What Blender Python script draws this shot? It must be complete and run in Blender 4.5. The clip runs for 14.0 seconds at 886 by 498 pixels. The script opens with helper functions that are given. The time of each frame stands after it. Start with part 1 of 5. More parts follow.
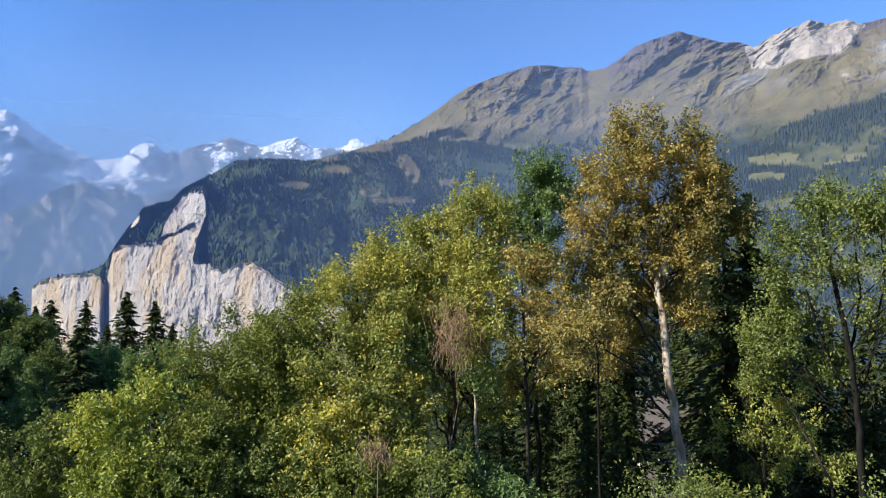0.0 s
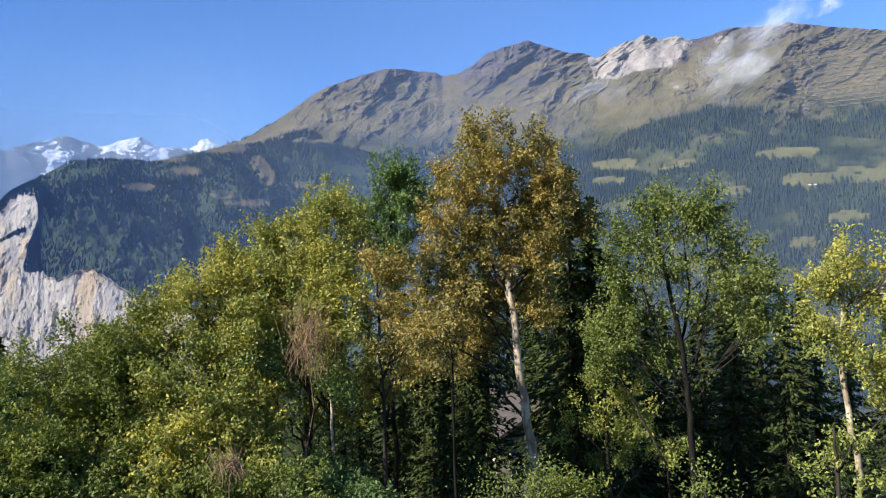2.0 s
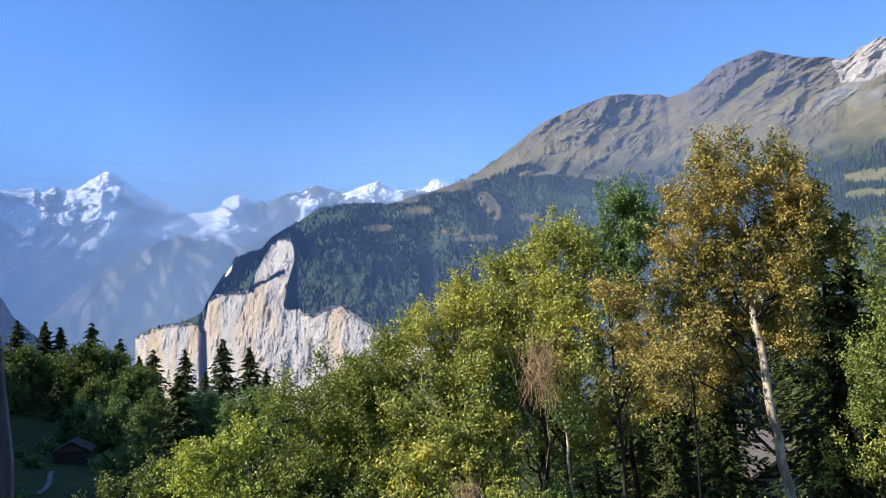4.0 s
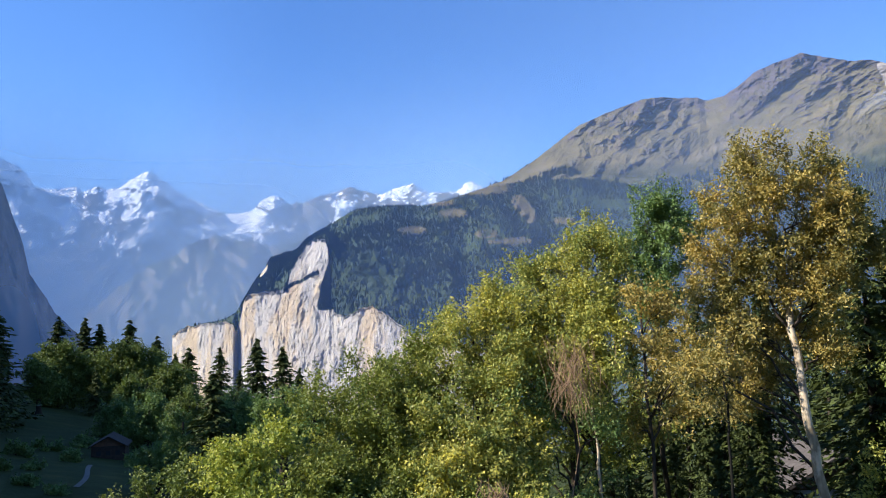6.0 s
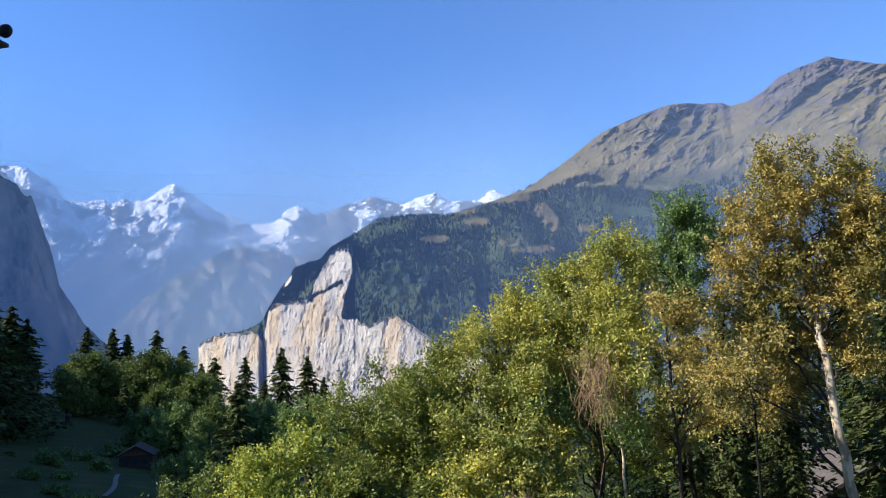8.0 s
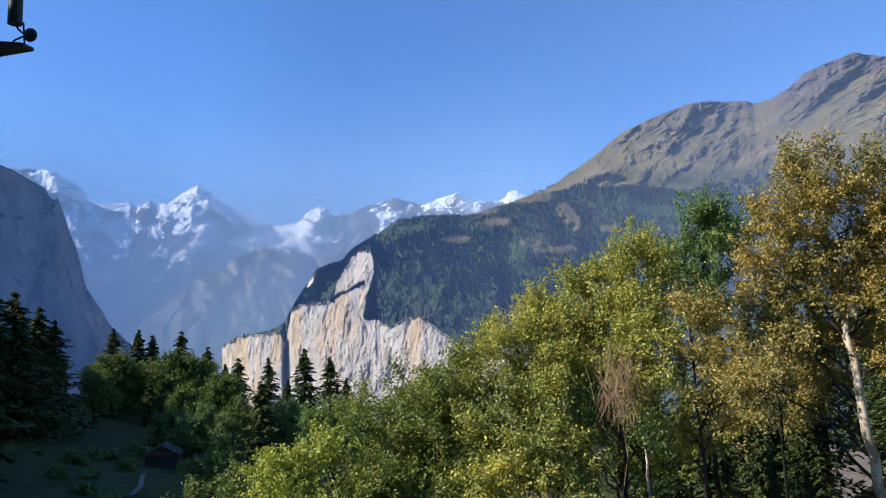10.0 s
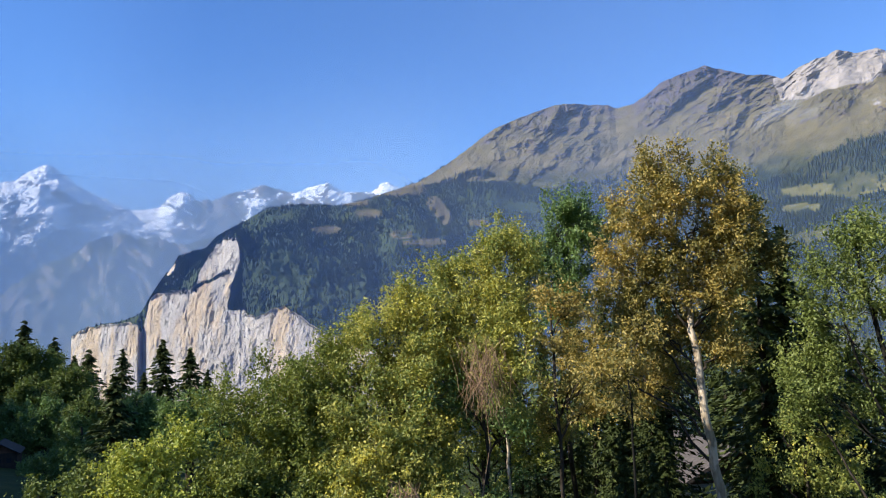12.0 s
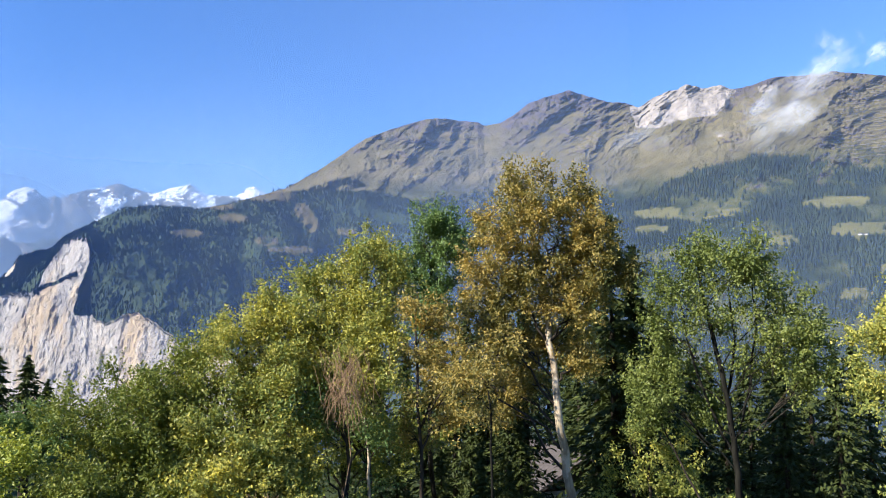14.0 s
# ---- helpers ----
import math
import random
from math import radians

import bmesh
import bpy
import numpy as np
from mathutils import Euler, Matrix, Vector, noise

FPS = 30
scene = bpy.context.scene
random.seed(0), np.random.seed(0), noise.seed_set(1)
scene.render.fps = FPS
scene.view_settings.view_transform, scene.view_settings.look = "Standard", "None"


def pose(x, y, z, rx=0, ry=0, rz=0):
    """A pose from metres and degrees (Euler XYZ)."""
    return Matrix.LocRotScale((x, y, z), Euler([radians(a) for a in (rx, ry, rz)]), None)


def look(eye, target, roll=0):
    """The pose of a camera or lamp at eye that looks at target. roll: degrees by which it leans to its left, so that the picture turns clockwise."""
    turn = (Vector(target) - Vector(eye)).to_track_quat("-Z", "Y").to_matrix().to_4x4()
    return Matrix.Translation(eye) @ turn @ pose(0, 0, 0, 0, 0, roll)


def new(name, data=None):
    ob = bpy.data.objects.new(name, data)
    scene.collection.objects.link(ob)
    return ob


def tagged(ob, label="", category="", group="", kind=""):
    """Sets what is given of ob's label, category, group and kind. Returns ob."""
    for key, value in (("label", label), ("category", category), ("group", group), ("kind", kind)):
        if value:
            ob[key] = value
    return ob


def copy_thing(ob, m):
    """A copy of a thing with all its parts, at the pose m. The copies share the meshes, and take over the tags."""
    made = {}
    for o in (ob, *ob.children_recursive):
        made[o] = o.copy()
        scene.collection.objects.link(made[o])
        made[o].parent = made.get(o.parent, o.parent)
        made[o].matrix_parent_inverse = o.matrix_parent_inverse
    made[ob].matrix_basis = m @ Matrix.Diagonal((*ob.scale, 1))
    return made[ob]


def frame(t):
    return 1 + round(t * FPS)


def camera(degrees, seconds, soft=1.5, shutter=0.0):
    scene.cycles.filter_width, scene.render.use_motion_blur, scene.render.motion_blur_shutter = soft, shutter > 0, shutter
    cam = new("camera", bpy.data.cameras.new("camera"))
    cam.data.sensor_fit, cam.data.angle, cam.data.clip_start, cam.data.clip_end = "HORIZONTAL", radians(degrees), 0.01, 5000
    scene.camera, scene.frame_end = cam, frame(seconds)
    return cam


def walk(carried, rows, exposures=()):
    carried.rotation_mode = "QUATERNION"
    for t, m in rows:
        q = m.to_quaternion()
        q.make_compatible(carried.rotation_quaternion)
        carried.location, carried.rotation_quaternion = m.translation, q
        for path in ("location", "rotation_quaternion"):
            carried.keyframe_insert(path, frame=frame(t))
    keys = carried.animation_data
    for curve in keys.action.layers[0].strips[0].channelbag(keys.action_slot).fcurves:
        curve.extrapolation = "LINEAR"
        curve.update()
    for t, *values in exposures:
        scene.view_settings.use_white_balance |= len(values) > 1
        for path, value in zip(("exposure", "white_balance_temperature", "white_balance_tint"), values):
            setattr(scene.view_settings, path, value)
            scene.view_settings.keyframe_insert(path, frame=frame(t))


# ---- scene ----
# ---- camera ----
EYE = 7.0
cam = camera(60.2, 14.0, soft=1.0)
ROWS = [
    (0.0, 0.000, 0.000, 0.000, 93.00, 0.00, 0.00),
    (0.5, 0.006, 0.000, -0.003, 92.09, 0.25, -1.80),
    (1.0, 0.024, 0.000, 0.000, 92.07, 0.26, -3.81),
    (1.5, 0.050, 0.000, 0.000, 92.92, 0.72, -7.10),
    (2.0, 0.074, 0.000, 0.003, 93.08, 1.23, -10.60),
    (2.5, 0.070, 0.000, 0.006, 93.76, 1.81, -9.55),
    (3.0, 0.064, 0.000, 0.014, 94.68, 2.92, -5.00),
    (3.5, 0.048, 0.000, 0.012, 95.69, 2.69, 2.80),
    (4.0, 0.036, 0.000, 0.012, 95.91, 2.18, 6.45),
    (4.2, 0.028, 0.000, 0.010, 96.28, 2.35, 8.34),
    (4.6, 0.036, 0.000, 0.012, 96.42, 2.10, 9.90),
    (5.4, 0.066, 0.000, 0.018, 96.20, 1.60, 9.50),
    (6.3, 0.092, 0.000, 0.024, 96.20, 1.20, 8.72),
    (6.5, 0.096, 0.000, 0.025, 96.48, 1.12, 8.94),
    (7.0, 0.098, 0.000, 0.028, 96.62, 1.14, 9.69),
    (7.5, 0.103, 0.000, 0.028, 96.85, 1.34, 9.88),
    (8.0, 0.112, 0.000, 0.026, 96.87, 1.50, 10.64),
    (9.3, 0.116, 0.000, 0.023, 96.92, 1.56, 12.60),
    (10.3, 0.118, 0.000, 0.022, 96.96, 1.58, 11.63),
    (10.5, 0.120, 0.000, 0.024, 96.79, 1.64, 9.99),
    (11.0, 0.118, 0.000, 0.026, 96.45, 1.52, 6.36),
    (11.5, 0.112, 0.000, 0.025, 96.26, 1.38, 3.78),
    (12.0, 0.112, 0.000, 0.024, 96.08, 1.28, 2.46),
    (12.5, 0.115, 0.000, 0.024, 96.31, 0.87, 0.78),
    (13.0, 0.115, 0.000, 0.023, 96.32, 0.75, -1.49),
    (13.5, 0.116, 0.000, 0.020, 96.51, 0.93, -4.73),
    (14.0, 0.114, 0.000, 0.016, 96.70, 0.51, -7.59),
]
walk(cam, [(t, pose(x, y, EYE + z, rx, ry, rz)) for t, x, y, z, rx, ry, rz in ROWS], exposures=[(0.0, 0.67), (2.5, 0.62), (3.2, 0.72), (4.0, 0.80), (6.5, 0.82), (8.0, 0.78), (10.3, 0.62), (12.0, 0.64), (13.0, 0.75), (13.5, 0.87), (14.0, 0.91)])

# ---- world and sun ----
SUN_AZ, SUN_EL = -110.0, 35.0
world = bpy.data.worlds.new("world")
scene.world = world
world.use_nodes = True
wn = world.node_tree
sky = wn.nodes.new("ShaderNodeTexSky")
sky.sky_type = "NISHITA"
sky.sun_disc = False
sky.sun_elevation = radians(SUN_EL)
sky.sun_rotation = radians(SUN_AZ)
sky.altitude = 1300.0
sky.air_density = 1.0
sky.dust_density = 0.7
sky.ozone_density = 3.0
deep = wn.nodes.new("ShaderNodeHueSaturation")
deep.inputs["Saturation"].default_value = 1.16
tint = wn.nodes.new("ShaderNodeMix")
tint.data_type, tint.blend_type = "RGBA", "MULTIPLY"
tint.inputs[0].default_value = 1.0
tint.inputs[7].default_value = (0.92, 1.0, 1.22, 1.0)
wn.links.new(sky.outputs["Color"], deep.inputs["Color"])
wn.links.new(deep.outputs["Color"], tint.inputs[6])
wn.links.new(tint.outputs[2], wn.nodes["Background"].inputs["Color"])
wn.nodes["Background"].inputs["Strength"].default_value = 0.12


def heading(az, el=0.0):
    a, e = radians(az), radians(el)
    return Vector((math.sin(a) * math.cos(e), math.cos(a) * math.cos(e), math.sin(e)))


sun = new("sun", bpy.data.lights.new("sun", "SUN"))
sun.data.energy = 4.9
sun.data.angle = radians(0.5)
sun.data.color = (1.0, 0.93, 0.82)
sun.matrix_world = look(heading(SUN_AZ, SUN_EL) * 60, (0, 0, 0))


# ---- materials ----
class Nodes:
    """A short way to write a node material."""

    def __init__(self, name):
        self.m = bpy.data.materials.new(name)
        self.m.use_nodes = True
        self.t = self.m.node_tree
        self.bsdf = self.t.nodes["Principled BSDF"]
        self.out = self.t.nodes["Material Output"]

    def add(self, kind, **values):
        n = self.t.nodes.new(kind)
        for k, v in values.items():
            setattr(n, k, v)
        return n

    def link(self, a, b):
        self.t.links.new(a, b)

    def where(self, kind="Object"):
        return self.add("ShaderNodeTexCoord").outputs[kind]

    def noise(self, scale, detail=6.0, rough=0.55, stretch=None, distort=0.0):
        n = self.add("ShaderNodeTexNoise")
        n.inputs["Scale"].default_value = scale
        n.inputs["Detail"].default_value = detail
        n.inputs["Roughness"].default_value = rough
        n.inputs["Distortion"].default_value = distort
        src = self.where()
        if stretch:
            mp = self.add("ShaderNodeMapping")
            mp.inputs["Scale"].default_value = stretch
            self.link(src, mp.inputs["Vector"])
            src = mp.outputs["Vector"]
        self.link(src, n.inputs["Vector"])
        return n.outputs["Fac"]

    def ramp(self, fac, stops):
        r = self.add("ShaderNodeValToRGB")
        e = r.color_ramp.elements
        while len(e) < len(stops):
            e.new(0.5)
        for s, (p, c) in zip(e, stops):
            s.position = p
            s.color = (*c, 1.0) if len(c) == 3 else c
        self.link(fac, r.inputs["Fac"])
        return r.outputs["Color"]

    def steps(self, fac, lo, hi):
        n = self.add("ShaderNodeMapRange")
        n.interpolation_type = "SMOOTHSTEP"
        n.inputs["From Min"].default_value = lo
        n.inputs["From Max"].default_value = hi
        self.link(fac, n.inputs["Value"])
        return n.outputs["Result"]

    def math(self, op, a, b):
        n = self.add("ShaderNodeMath", operation=op)
        for i, v in enumerate((a, b)):
            if isinstance(v, (int, float)):
                n.inputs[i].default_value = v
            else:
                self.link(v, n.inputs[i])
        return n.outputs[0]

    def mix(self, fac, a, b, blend="MIX"):
        n = self.add("ShaderNodeMix", data_type="RGBA", blend_type=blend)
        for i, v in ((0, fac), (6, a), (7, b)):
            if isinstance(v, (int, float)):
                n.inputs[i].default_value = v
            elif isinstance(v, tuple):
                n.inputs[i].default_value = (*v, 1.0)
            else:
                self.link(v, n.inputs[i])
        return n.outputs[2]

    def axis(self, kind="Object", which=2):
        s = self.add("ShaderNodeSeparateXYZ")
        self.link(self.where(kind), s.inputs[0])
        return s.outputs[which]

    def normal_z(self):
        s = self.add("ShaderNodeSeparateXYZ")
        self.link(self.add("ShaderNodeNewGeometry").outputs["Normal"], s.inputs[0])
        return s.outputs[2]

    def bump(self, height, strength, distance):
        b = self.add("ShaderNodeBump")
        b.inputs["Strength"].default_value = strength
        b.inputs["Distance"].default_value = distance
        self.link(height, b.inputs["Height"])
        self.link(b.outputs["Normal"], self.bsdf.inputs["Normal"])

    def done(self, colour=None, rough=0.8, metal=0.0, spec=0.3):
        if isinstance(colour, tuple):
            self.bsdf.inputs["Base Color"].default_value = (*colour, 1.0)
        elif colour is not None:
            self.link(colour, self.bsdf.inputs["Base Color"])
        self.bsdf.inputs["Roughness"].default_value = rough
        self.bsdf.inputs["Metallic"].default_value = metal
        self.bsdf.inputs["Specular IOR Level"].default_value = spec
        return self.m


def leaf_material(name, tones, through_light=0.26, rough=0.45, patch=0.35):
    """Leaves whose tone changes from leaf to leaf and, in patches, over the crown."""
    n = Nodes(name)
    rnd = n.add("ShaderNodeNewGeometry").outputs["Random Per Island"]
    big = n.noise(patch, 3.0, 0.6)
    f = n.math("ADD", n.math("MULTIPLY", rnd, 0.55), n.math("MULTIPLY", n.steps(big, 0.3, 0.7), 0.45))
    col = n.ramp(f, tones)
    n.done(col, rough, 0.0, 0.25)
    tr = n.add("ShaderNodeBsdfTranslucent")
    n.link(n.mix(1.0, col, (1.0, 1.0, 0.55), "MULTIPLY"), tr.inputs["Color"])
    mx = n.add("ShaderNodeMixShader")
    mx.inputs[0].default_value = through_light
    n.link(n.bsdf.outputs[0], mx.inputs[1])
    n.link(tr.outputs[0], mx.inputs[2])
    n.link(mx.outputs[0], n.out.inputs["Surface"])
    return n.m


LEAF_GREEN = leaf_material("leaf_green", [(0.0, (0.097, 0.130, 0.028)), (0.5, (0.193, 0.231, 0.049)), (0.85, (0.322, 0.325, 0.067)), (1.0, (0.482, 0.416, 0.079))])
LEAF_FRESH = leaf_material("leaf_fresh", [(0.0, (0.098, 0.138, 0.035)), (0.5, (0.191, 0.232, 0.059)), (1.0, (0.310, 0.338, 0.096))])
LEAF_DEEP = leaf_material("leaf_deep_green", [(0.0, (0.072, 0.126, 0.043)), (0.5, (0.144, 0.228, 0.070)), (1.0, (0.264, 0.348, 0.114))])
LEAF_OLIVE = leaf_material("leaf_olive", [(0.0, (0.119, 0.169, 0.047)), (0.4, (0.257, 0.306, 0.081)), (0.75, (0.453, 0.457, 0.119)), (1.0, (0.756, 0.628, 0.130))])
LEAF_YELLOW = leaf_material("leaf_yellow", [(0.0, (0.130, 0.182, 0.049)), (0.4, (0.277, 0.313, 0.083)), (0.7, (0.517, 0.466, 0.108)), (1.0, (0.783, 0.692, 0.124))])
LEAF_LIME = leaf_material("leaf_lime", [(0.0, (0.144, 0.190, 0.040)), (0.4, (0.294, 0.345, 0.066)), (0.8, (0.500, 0.494, 0.090)), (1.0, (0.700, 0.598, 0.105))])
LEAF_GOLD = leaf_material("leaf_gold", [(0.0, (0.111, 0.120, 0.040)), (0.35, (0.230, 0.209, 0.065)), (0.7, (0.447, 0.343, 0.100)), (1.0, (0.682, 0.471, 0.131))])
NEEDLE = leaf_material("spruce_needles", [(0.0, (0.030, 0.044, 0.013)), (0.6, (0.061, 0.083, 0.022)), (1.0, (0.121, 0.144, 0.039))], 0.12, 0.7)
FAR_SPRUCE = leaf_material("far_spruce", [(0.0, (0.009, 0.019, 0.015)), (0.45, (0.020, 0.034, 0.024)), (0.8, (0.037, 0.053, 0.029)), (1.0, (0.062, 0.076, 0.032))], 0.1, 0.7, 0.008)
LEAF_FAR = leaf_material("leaf_far", [(0.0, (0.064, 0.102, 0.027)), (0.6, (0.155, 0.202, 0.050)), (1.0, (0.244, 0.273, 0.071))], 0.25, 0.5, 0.12)


def bark_material(name, dark, light, pale=None):
    n = Nodes(name)
    g = n.noise(9.0, 8.0, 0.65, (1.0, 1.0, 0.25))
    c = n.ramp(g, [(0.3, dark), (0.7, light)])
    if pale:
        c = n.mix(n.steps(n.noise(2.2, 4.0, 0.6, (1, 1, 0.5)), 0.44, 0.56), pale, c)
    n.bump(g, 0.6, 0.02)
    return n.done(c, 0.9, 0.0, 0.06)


BARK = bark_material("bark_grey_brown", (0.022, 0.018, 0.014), (0.085, 0.07, 0.055))
BARK_PALE = bark_material("bark_pale", (0.20, 0.15, 0.10), (0.52, 0.42, 0.29), (0.66, 0.55, 0.40))
# Bark darkened in colour to stand for trunks in leaf shade.
BARK_SHADED = bark_material("bark_shaded", (0.008, 0.008, 0.007), (0.028, 0.027, 0.022))
TWIG_DRY = bark_material("dry_twigs", (0.16, 0.10, 0.06), (0.40, 0.27, 0.165))


def rock_cliff():
    n = Nodes("limestone_cliff")
    streak = n.noise(0.016, 10.0, 0.70, (1.0, 1.0, 0.30), 1.2)
    base = n.ramp(streak, [(0.30, (0.30, 0.28, 0.26)), (0.43, (0.55, 0.51, 0.455)), (0.55, (0.70, 0.645, 0.565)), (0.70, (0.80, 0.745, 0.655))])
    warm = n.steps(n.noise(0.010, 6.0, 0.66, (1, 1, 0.38), 0.6), 0.47, 0.60)
    base = n.mix(n.math("MULTIPLY", warm, 0.55), base, (0.76, 0.54, 0.26))
    stain = n.steps(n.noise(0.035, 8.0, 0.75, (1.0, 1.0, 0.16), 0.6), 0.53, 0.66)
    base = n.mix(n.math("MULTIPLY", stain, 0.42), base, (0.20, 0.19, 0.185))
    crack = n.steps(n.noise(0.10, 10.0, 0.8, (1.0, 1.0, 0.5), 1.5), 0.44, 0.34)
    base = n.mix(n.math("MULTIPLY", crack, 0.6), base, (0.15, 0.14, 0.135))
    grass = n.math("MULTIPLY", n.steps(n.normal_z(), 0.62, 0.85), n.steps(n.noise(0.03, 5.0, 0.6), 0.44, 0.56))
    c = n.mix(grass, base, (0.075, 0.085, 0.032))
    n.bump(n.noise(0.045, 12.0, 0.80, (1, 1, 0.55), 1.0), 1.0, 12.0)
    return n.done(c, 0.9, 0.0, 0.15)


def forest_floor():
    n = Nodes("forest_slope_ground")
    f = n.noise(0.008, 8.0, 0.65)
    c = n.ramp(f, [(0.3, (0.028, 0.044, 0.026)), (0.55, (0.050, 0.070, 0.034)), (0.75, (0.085, 0.100, 0.044))])
    n.bump(n.noise(0.05, 6.0), 0.6, 6.0)
    return n.done(c, 0.95, 0.0, 0.1)


def alp_slope():
    """High pasture with rock ribs where it steepens, layered rock towards the top and scrub low down."""
    n = Nodes("alpine_slope")
    gr = n.ramp(n.noise(0.006, 9.0, 0.70, None, 0.6), [(0.28, (0.088, 0.077, 0.043)), (0.5, (0.156, 0.134, 0.070)), (0.72, (0.228, 0.184, 0.100))])
    low = n.ramp(n.noise(0.008, 8.0, 0.66), [(0.42, (0.024, 0.036, 0.019)), (0.52, (0.070, 0.078, 0.034)), (0.70, (0.150, 0.140, 0.060))])
    gr = n.mix(n.steps(n.math("ADD", n.axis(), n.math("MULTIPLY", n.noise(0.004, 4.0), 220.0)), 560.0, 740.0), low, gr)
    rk = n.ramp(n.noise(0.014, 10.0, 0.74, (0.5, 0.5, 1.8), 0.8), [(0.3, (0.052, 0.046, 0.056)), (0.5, (0.105, 0.090, 0.095)), (0.7, (0.185, 0.155, 0.145))])
    steep = n.math("ADD", n.normal_z(), n.math("MULTIPLY", n.math("SUBTRACT", n.noise(0.010, 10.0, 0.74, (1, 1, 0.7), 0.7), 0.5), 1.7))
    steep = n.math("SUBTRACT", steep, n.math("MULTIPLY", n.math("MAXIMUM", n.math("SUBTRACT", n.axis(), 740.0), 0.0), 0.0020))
    c = n.mix(n.steps(steep, 0.32, 0.47), rk, gr)
    n.bump(n.noise(0.02, 10.0, 0.74, (1, 1, 0.8)), 1.0, 18.0)
    return n.done(c, 0.95, 0.0, 0.1)


def snow_rock():
    n = Nodes("snow")
    c = n.ramp(n.noise(0.010, 9.0, 0.72, (1, 1, 1.8)), [(0.30, (0.42, 0.44, 0.48)), (0.42, (0.74, 0.77, 0.82)), (0.6, (0.86, 0.88, 0.92))])
    n.bump(n.noise(0.012, 10.0, 0.66, (1, 1, 0.7)), 0.6, 8.0)
    return n.done(c, 0.8, 0.0, 0.2)


def plain_rock(name, dark, light, scale=0.006, green=None):
    n = Nodes(name)
    c = n.ramp(n.noise(scale, 9.0, 0.68, (1, 1, 0.5)), [(0.3, dark), (0.7, light)])
    if green:
        c = n.mix(n.steps(n.math("ADD", n.normal_z(), n.math("MULTIPLY", n.noise(0.005, 6.0), 0.6)), 0.75, 1.0), c, green)
    n.bump(n.noise(0.02, 10.0, 0.66, (1, 1, 0.5)), 1.0, 12.0)
    return n.done(c, 0.92, 0.0, 0.15)


def meadow():
    n = Nodes("meadow_grass")
    c = n.ramp(n.noise(0.35, 8.0, 0.7), [(0.3, (0.024, 0.034, 0.008)), (0.55, (0.044, 0.058, 0.013)), (0.8, (0.10, 0.098, 0.030))])
    n.bump(n.noise(3.0, 6.0), 0.7, 0.08)
    return n.done(c, 0.95, 0.0, 0.15)


def painted(name, colour, rough=0.6, grain=8.0, depth=0.15, metal=0.0):
    n = Nodes(name)
    lo = tuple(v * (1 - depth) for v in colour)
    hi = tuple(min(1.0, v * (1 + depth)) for v in colour)
    g = n.noise(grain, 6.0, 0.6)
    c = n.ramp(g, [(0.3, lo), (0.7, hi)])
    n.bump(g, 0.15, 0.01)
    return n.done(c, rough, metal)


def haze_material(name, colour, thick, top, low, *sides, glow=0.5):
    """Distance haze painted as a tint: lets most light through, densest low down."""
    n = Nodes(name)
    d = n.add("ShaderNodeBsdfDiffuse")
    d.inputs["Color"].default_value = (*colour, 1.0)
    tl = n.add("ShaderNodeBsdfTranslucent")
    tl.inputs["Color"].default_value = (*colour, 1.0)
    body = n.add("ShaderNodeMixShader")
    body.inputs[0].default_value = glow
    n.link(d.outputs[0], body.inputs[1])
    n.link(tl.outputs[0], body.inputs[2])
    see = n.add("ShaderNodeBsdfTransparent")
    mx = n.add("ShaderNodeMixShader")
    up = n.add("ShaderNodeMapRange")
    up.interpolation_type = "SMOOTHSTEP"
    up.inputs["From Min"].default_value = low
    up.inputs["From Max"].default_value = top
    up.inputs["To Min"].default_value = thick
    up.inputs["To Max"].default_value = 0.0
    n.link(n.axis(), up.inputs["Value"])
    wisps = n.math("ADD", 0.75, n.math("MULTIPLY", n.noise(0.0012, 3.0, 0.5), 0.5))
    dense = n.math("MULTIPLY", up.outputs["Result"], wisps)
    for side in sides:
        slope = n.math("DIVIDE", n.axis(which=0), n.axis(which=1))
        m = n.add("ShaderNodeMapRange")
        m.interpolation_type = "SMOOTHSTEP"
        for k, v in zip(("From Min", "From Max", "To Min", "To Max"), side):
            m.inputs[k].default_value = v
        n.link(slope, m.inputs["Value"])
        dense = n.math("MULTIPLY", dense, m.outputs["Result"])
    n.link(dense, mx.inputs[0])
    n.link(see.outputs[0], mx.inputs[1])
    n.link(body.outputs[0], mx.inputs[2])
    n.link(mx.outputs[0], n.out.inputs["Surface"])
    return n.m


M_CLIFF, M_FOREST, M_ALP, M_SNOW = rock_cliff(), forest_floor(), alp_slope(), snow_rock()
M_SHADE = plain_rock("shaded_rock", (0.03, 0.030, 0.030), (0.36, 0.32, 0.28), 0.012, (0.06, 0.07, 0.04))
M_BARE = plain_rock("bare_high_rock", (0.05, 0.05, 0.055), (0.21, 0.20, 0.195), 0.012)
M_WHITE = plain_rock("white_limestone", (0.14, 0.125, 0.11), (0.44, 0.39, 0.335), 0.02)
M_MEADOW = meadow()
M_DRY = plain_rock("dry_clearing_grass", (0.07, 0.065, 0.035), (0.15, 0.12, 0.06), 0.02)
M_PASTURE = plain_rock("bright_pasture_grass", (0.085, 0.086, 0.034), (0.165, 0.150, 0.060), 0.012)
M_WALL = painted("white_plaster", (0.55, 0.51, 0.45), 0.85)
M_TIMBER = painted("brown_timber", (0.12, 0.06, 0.035), 0.7, 5.0, 0.4)
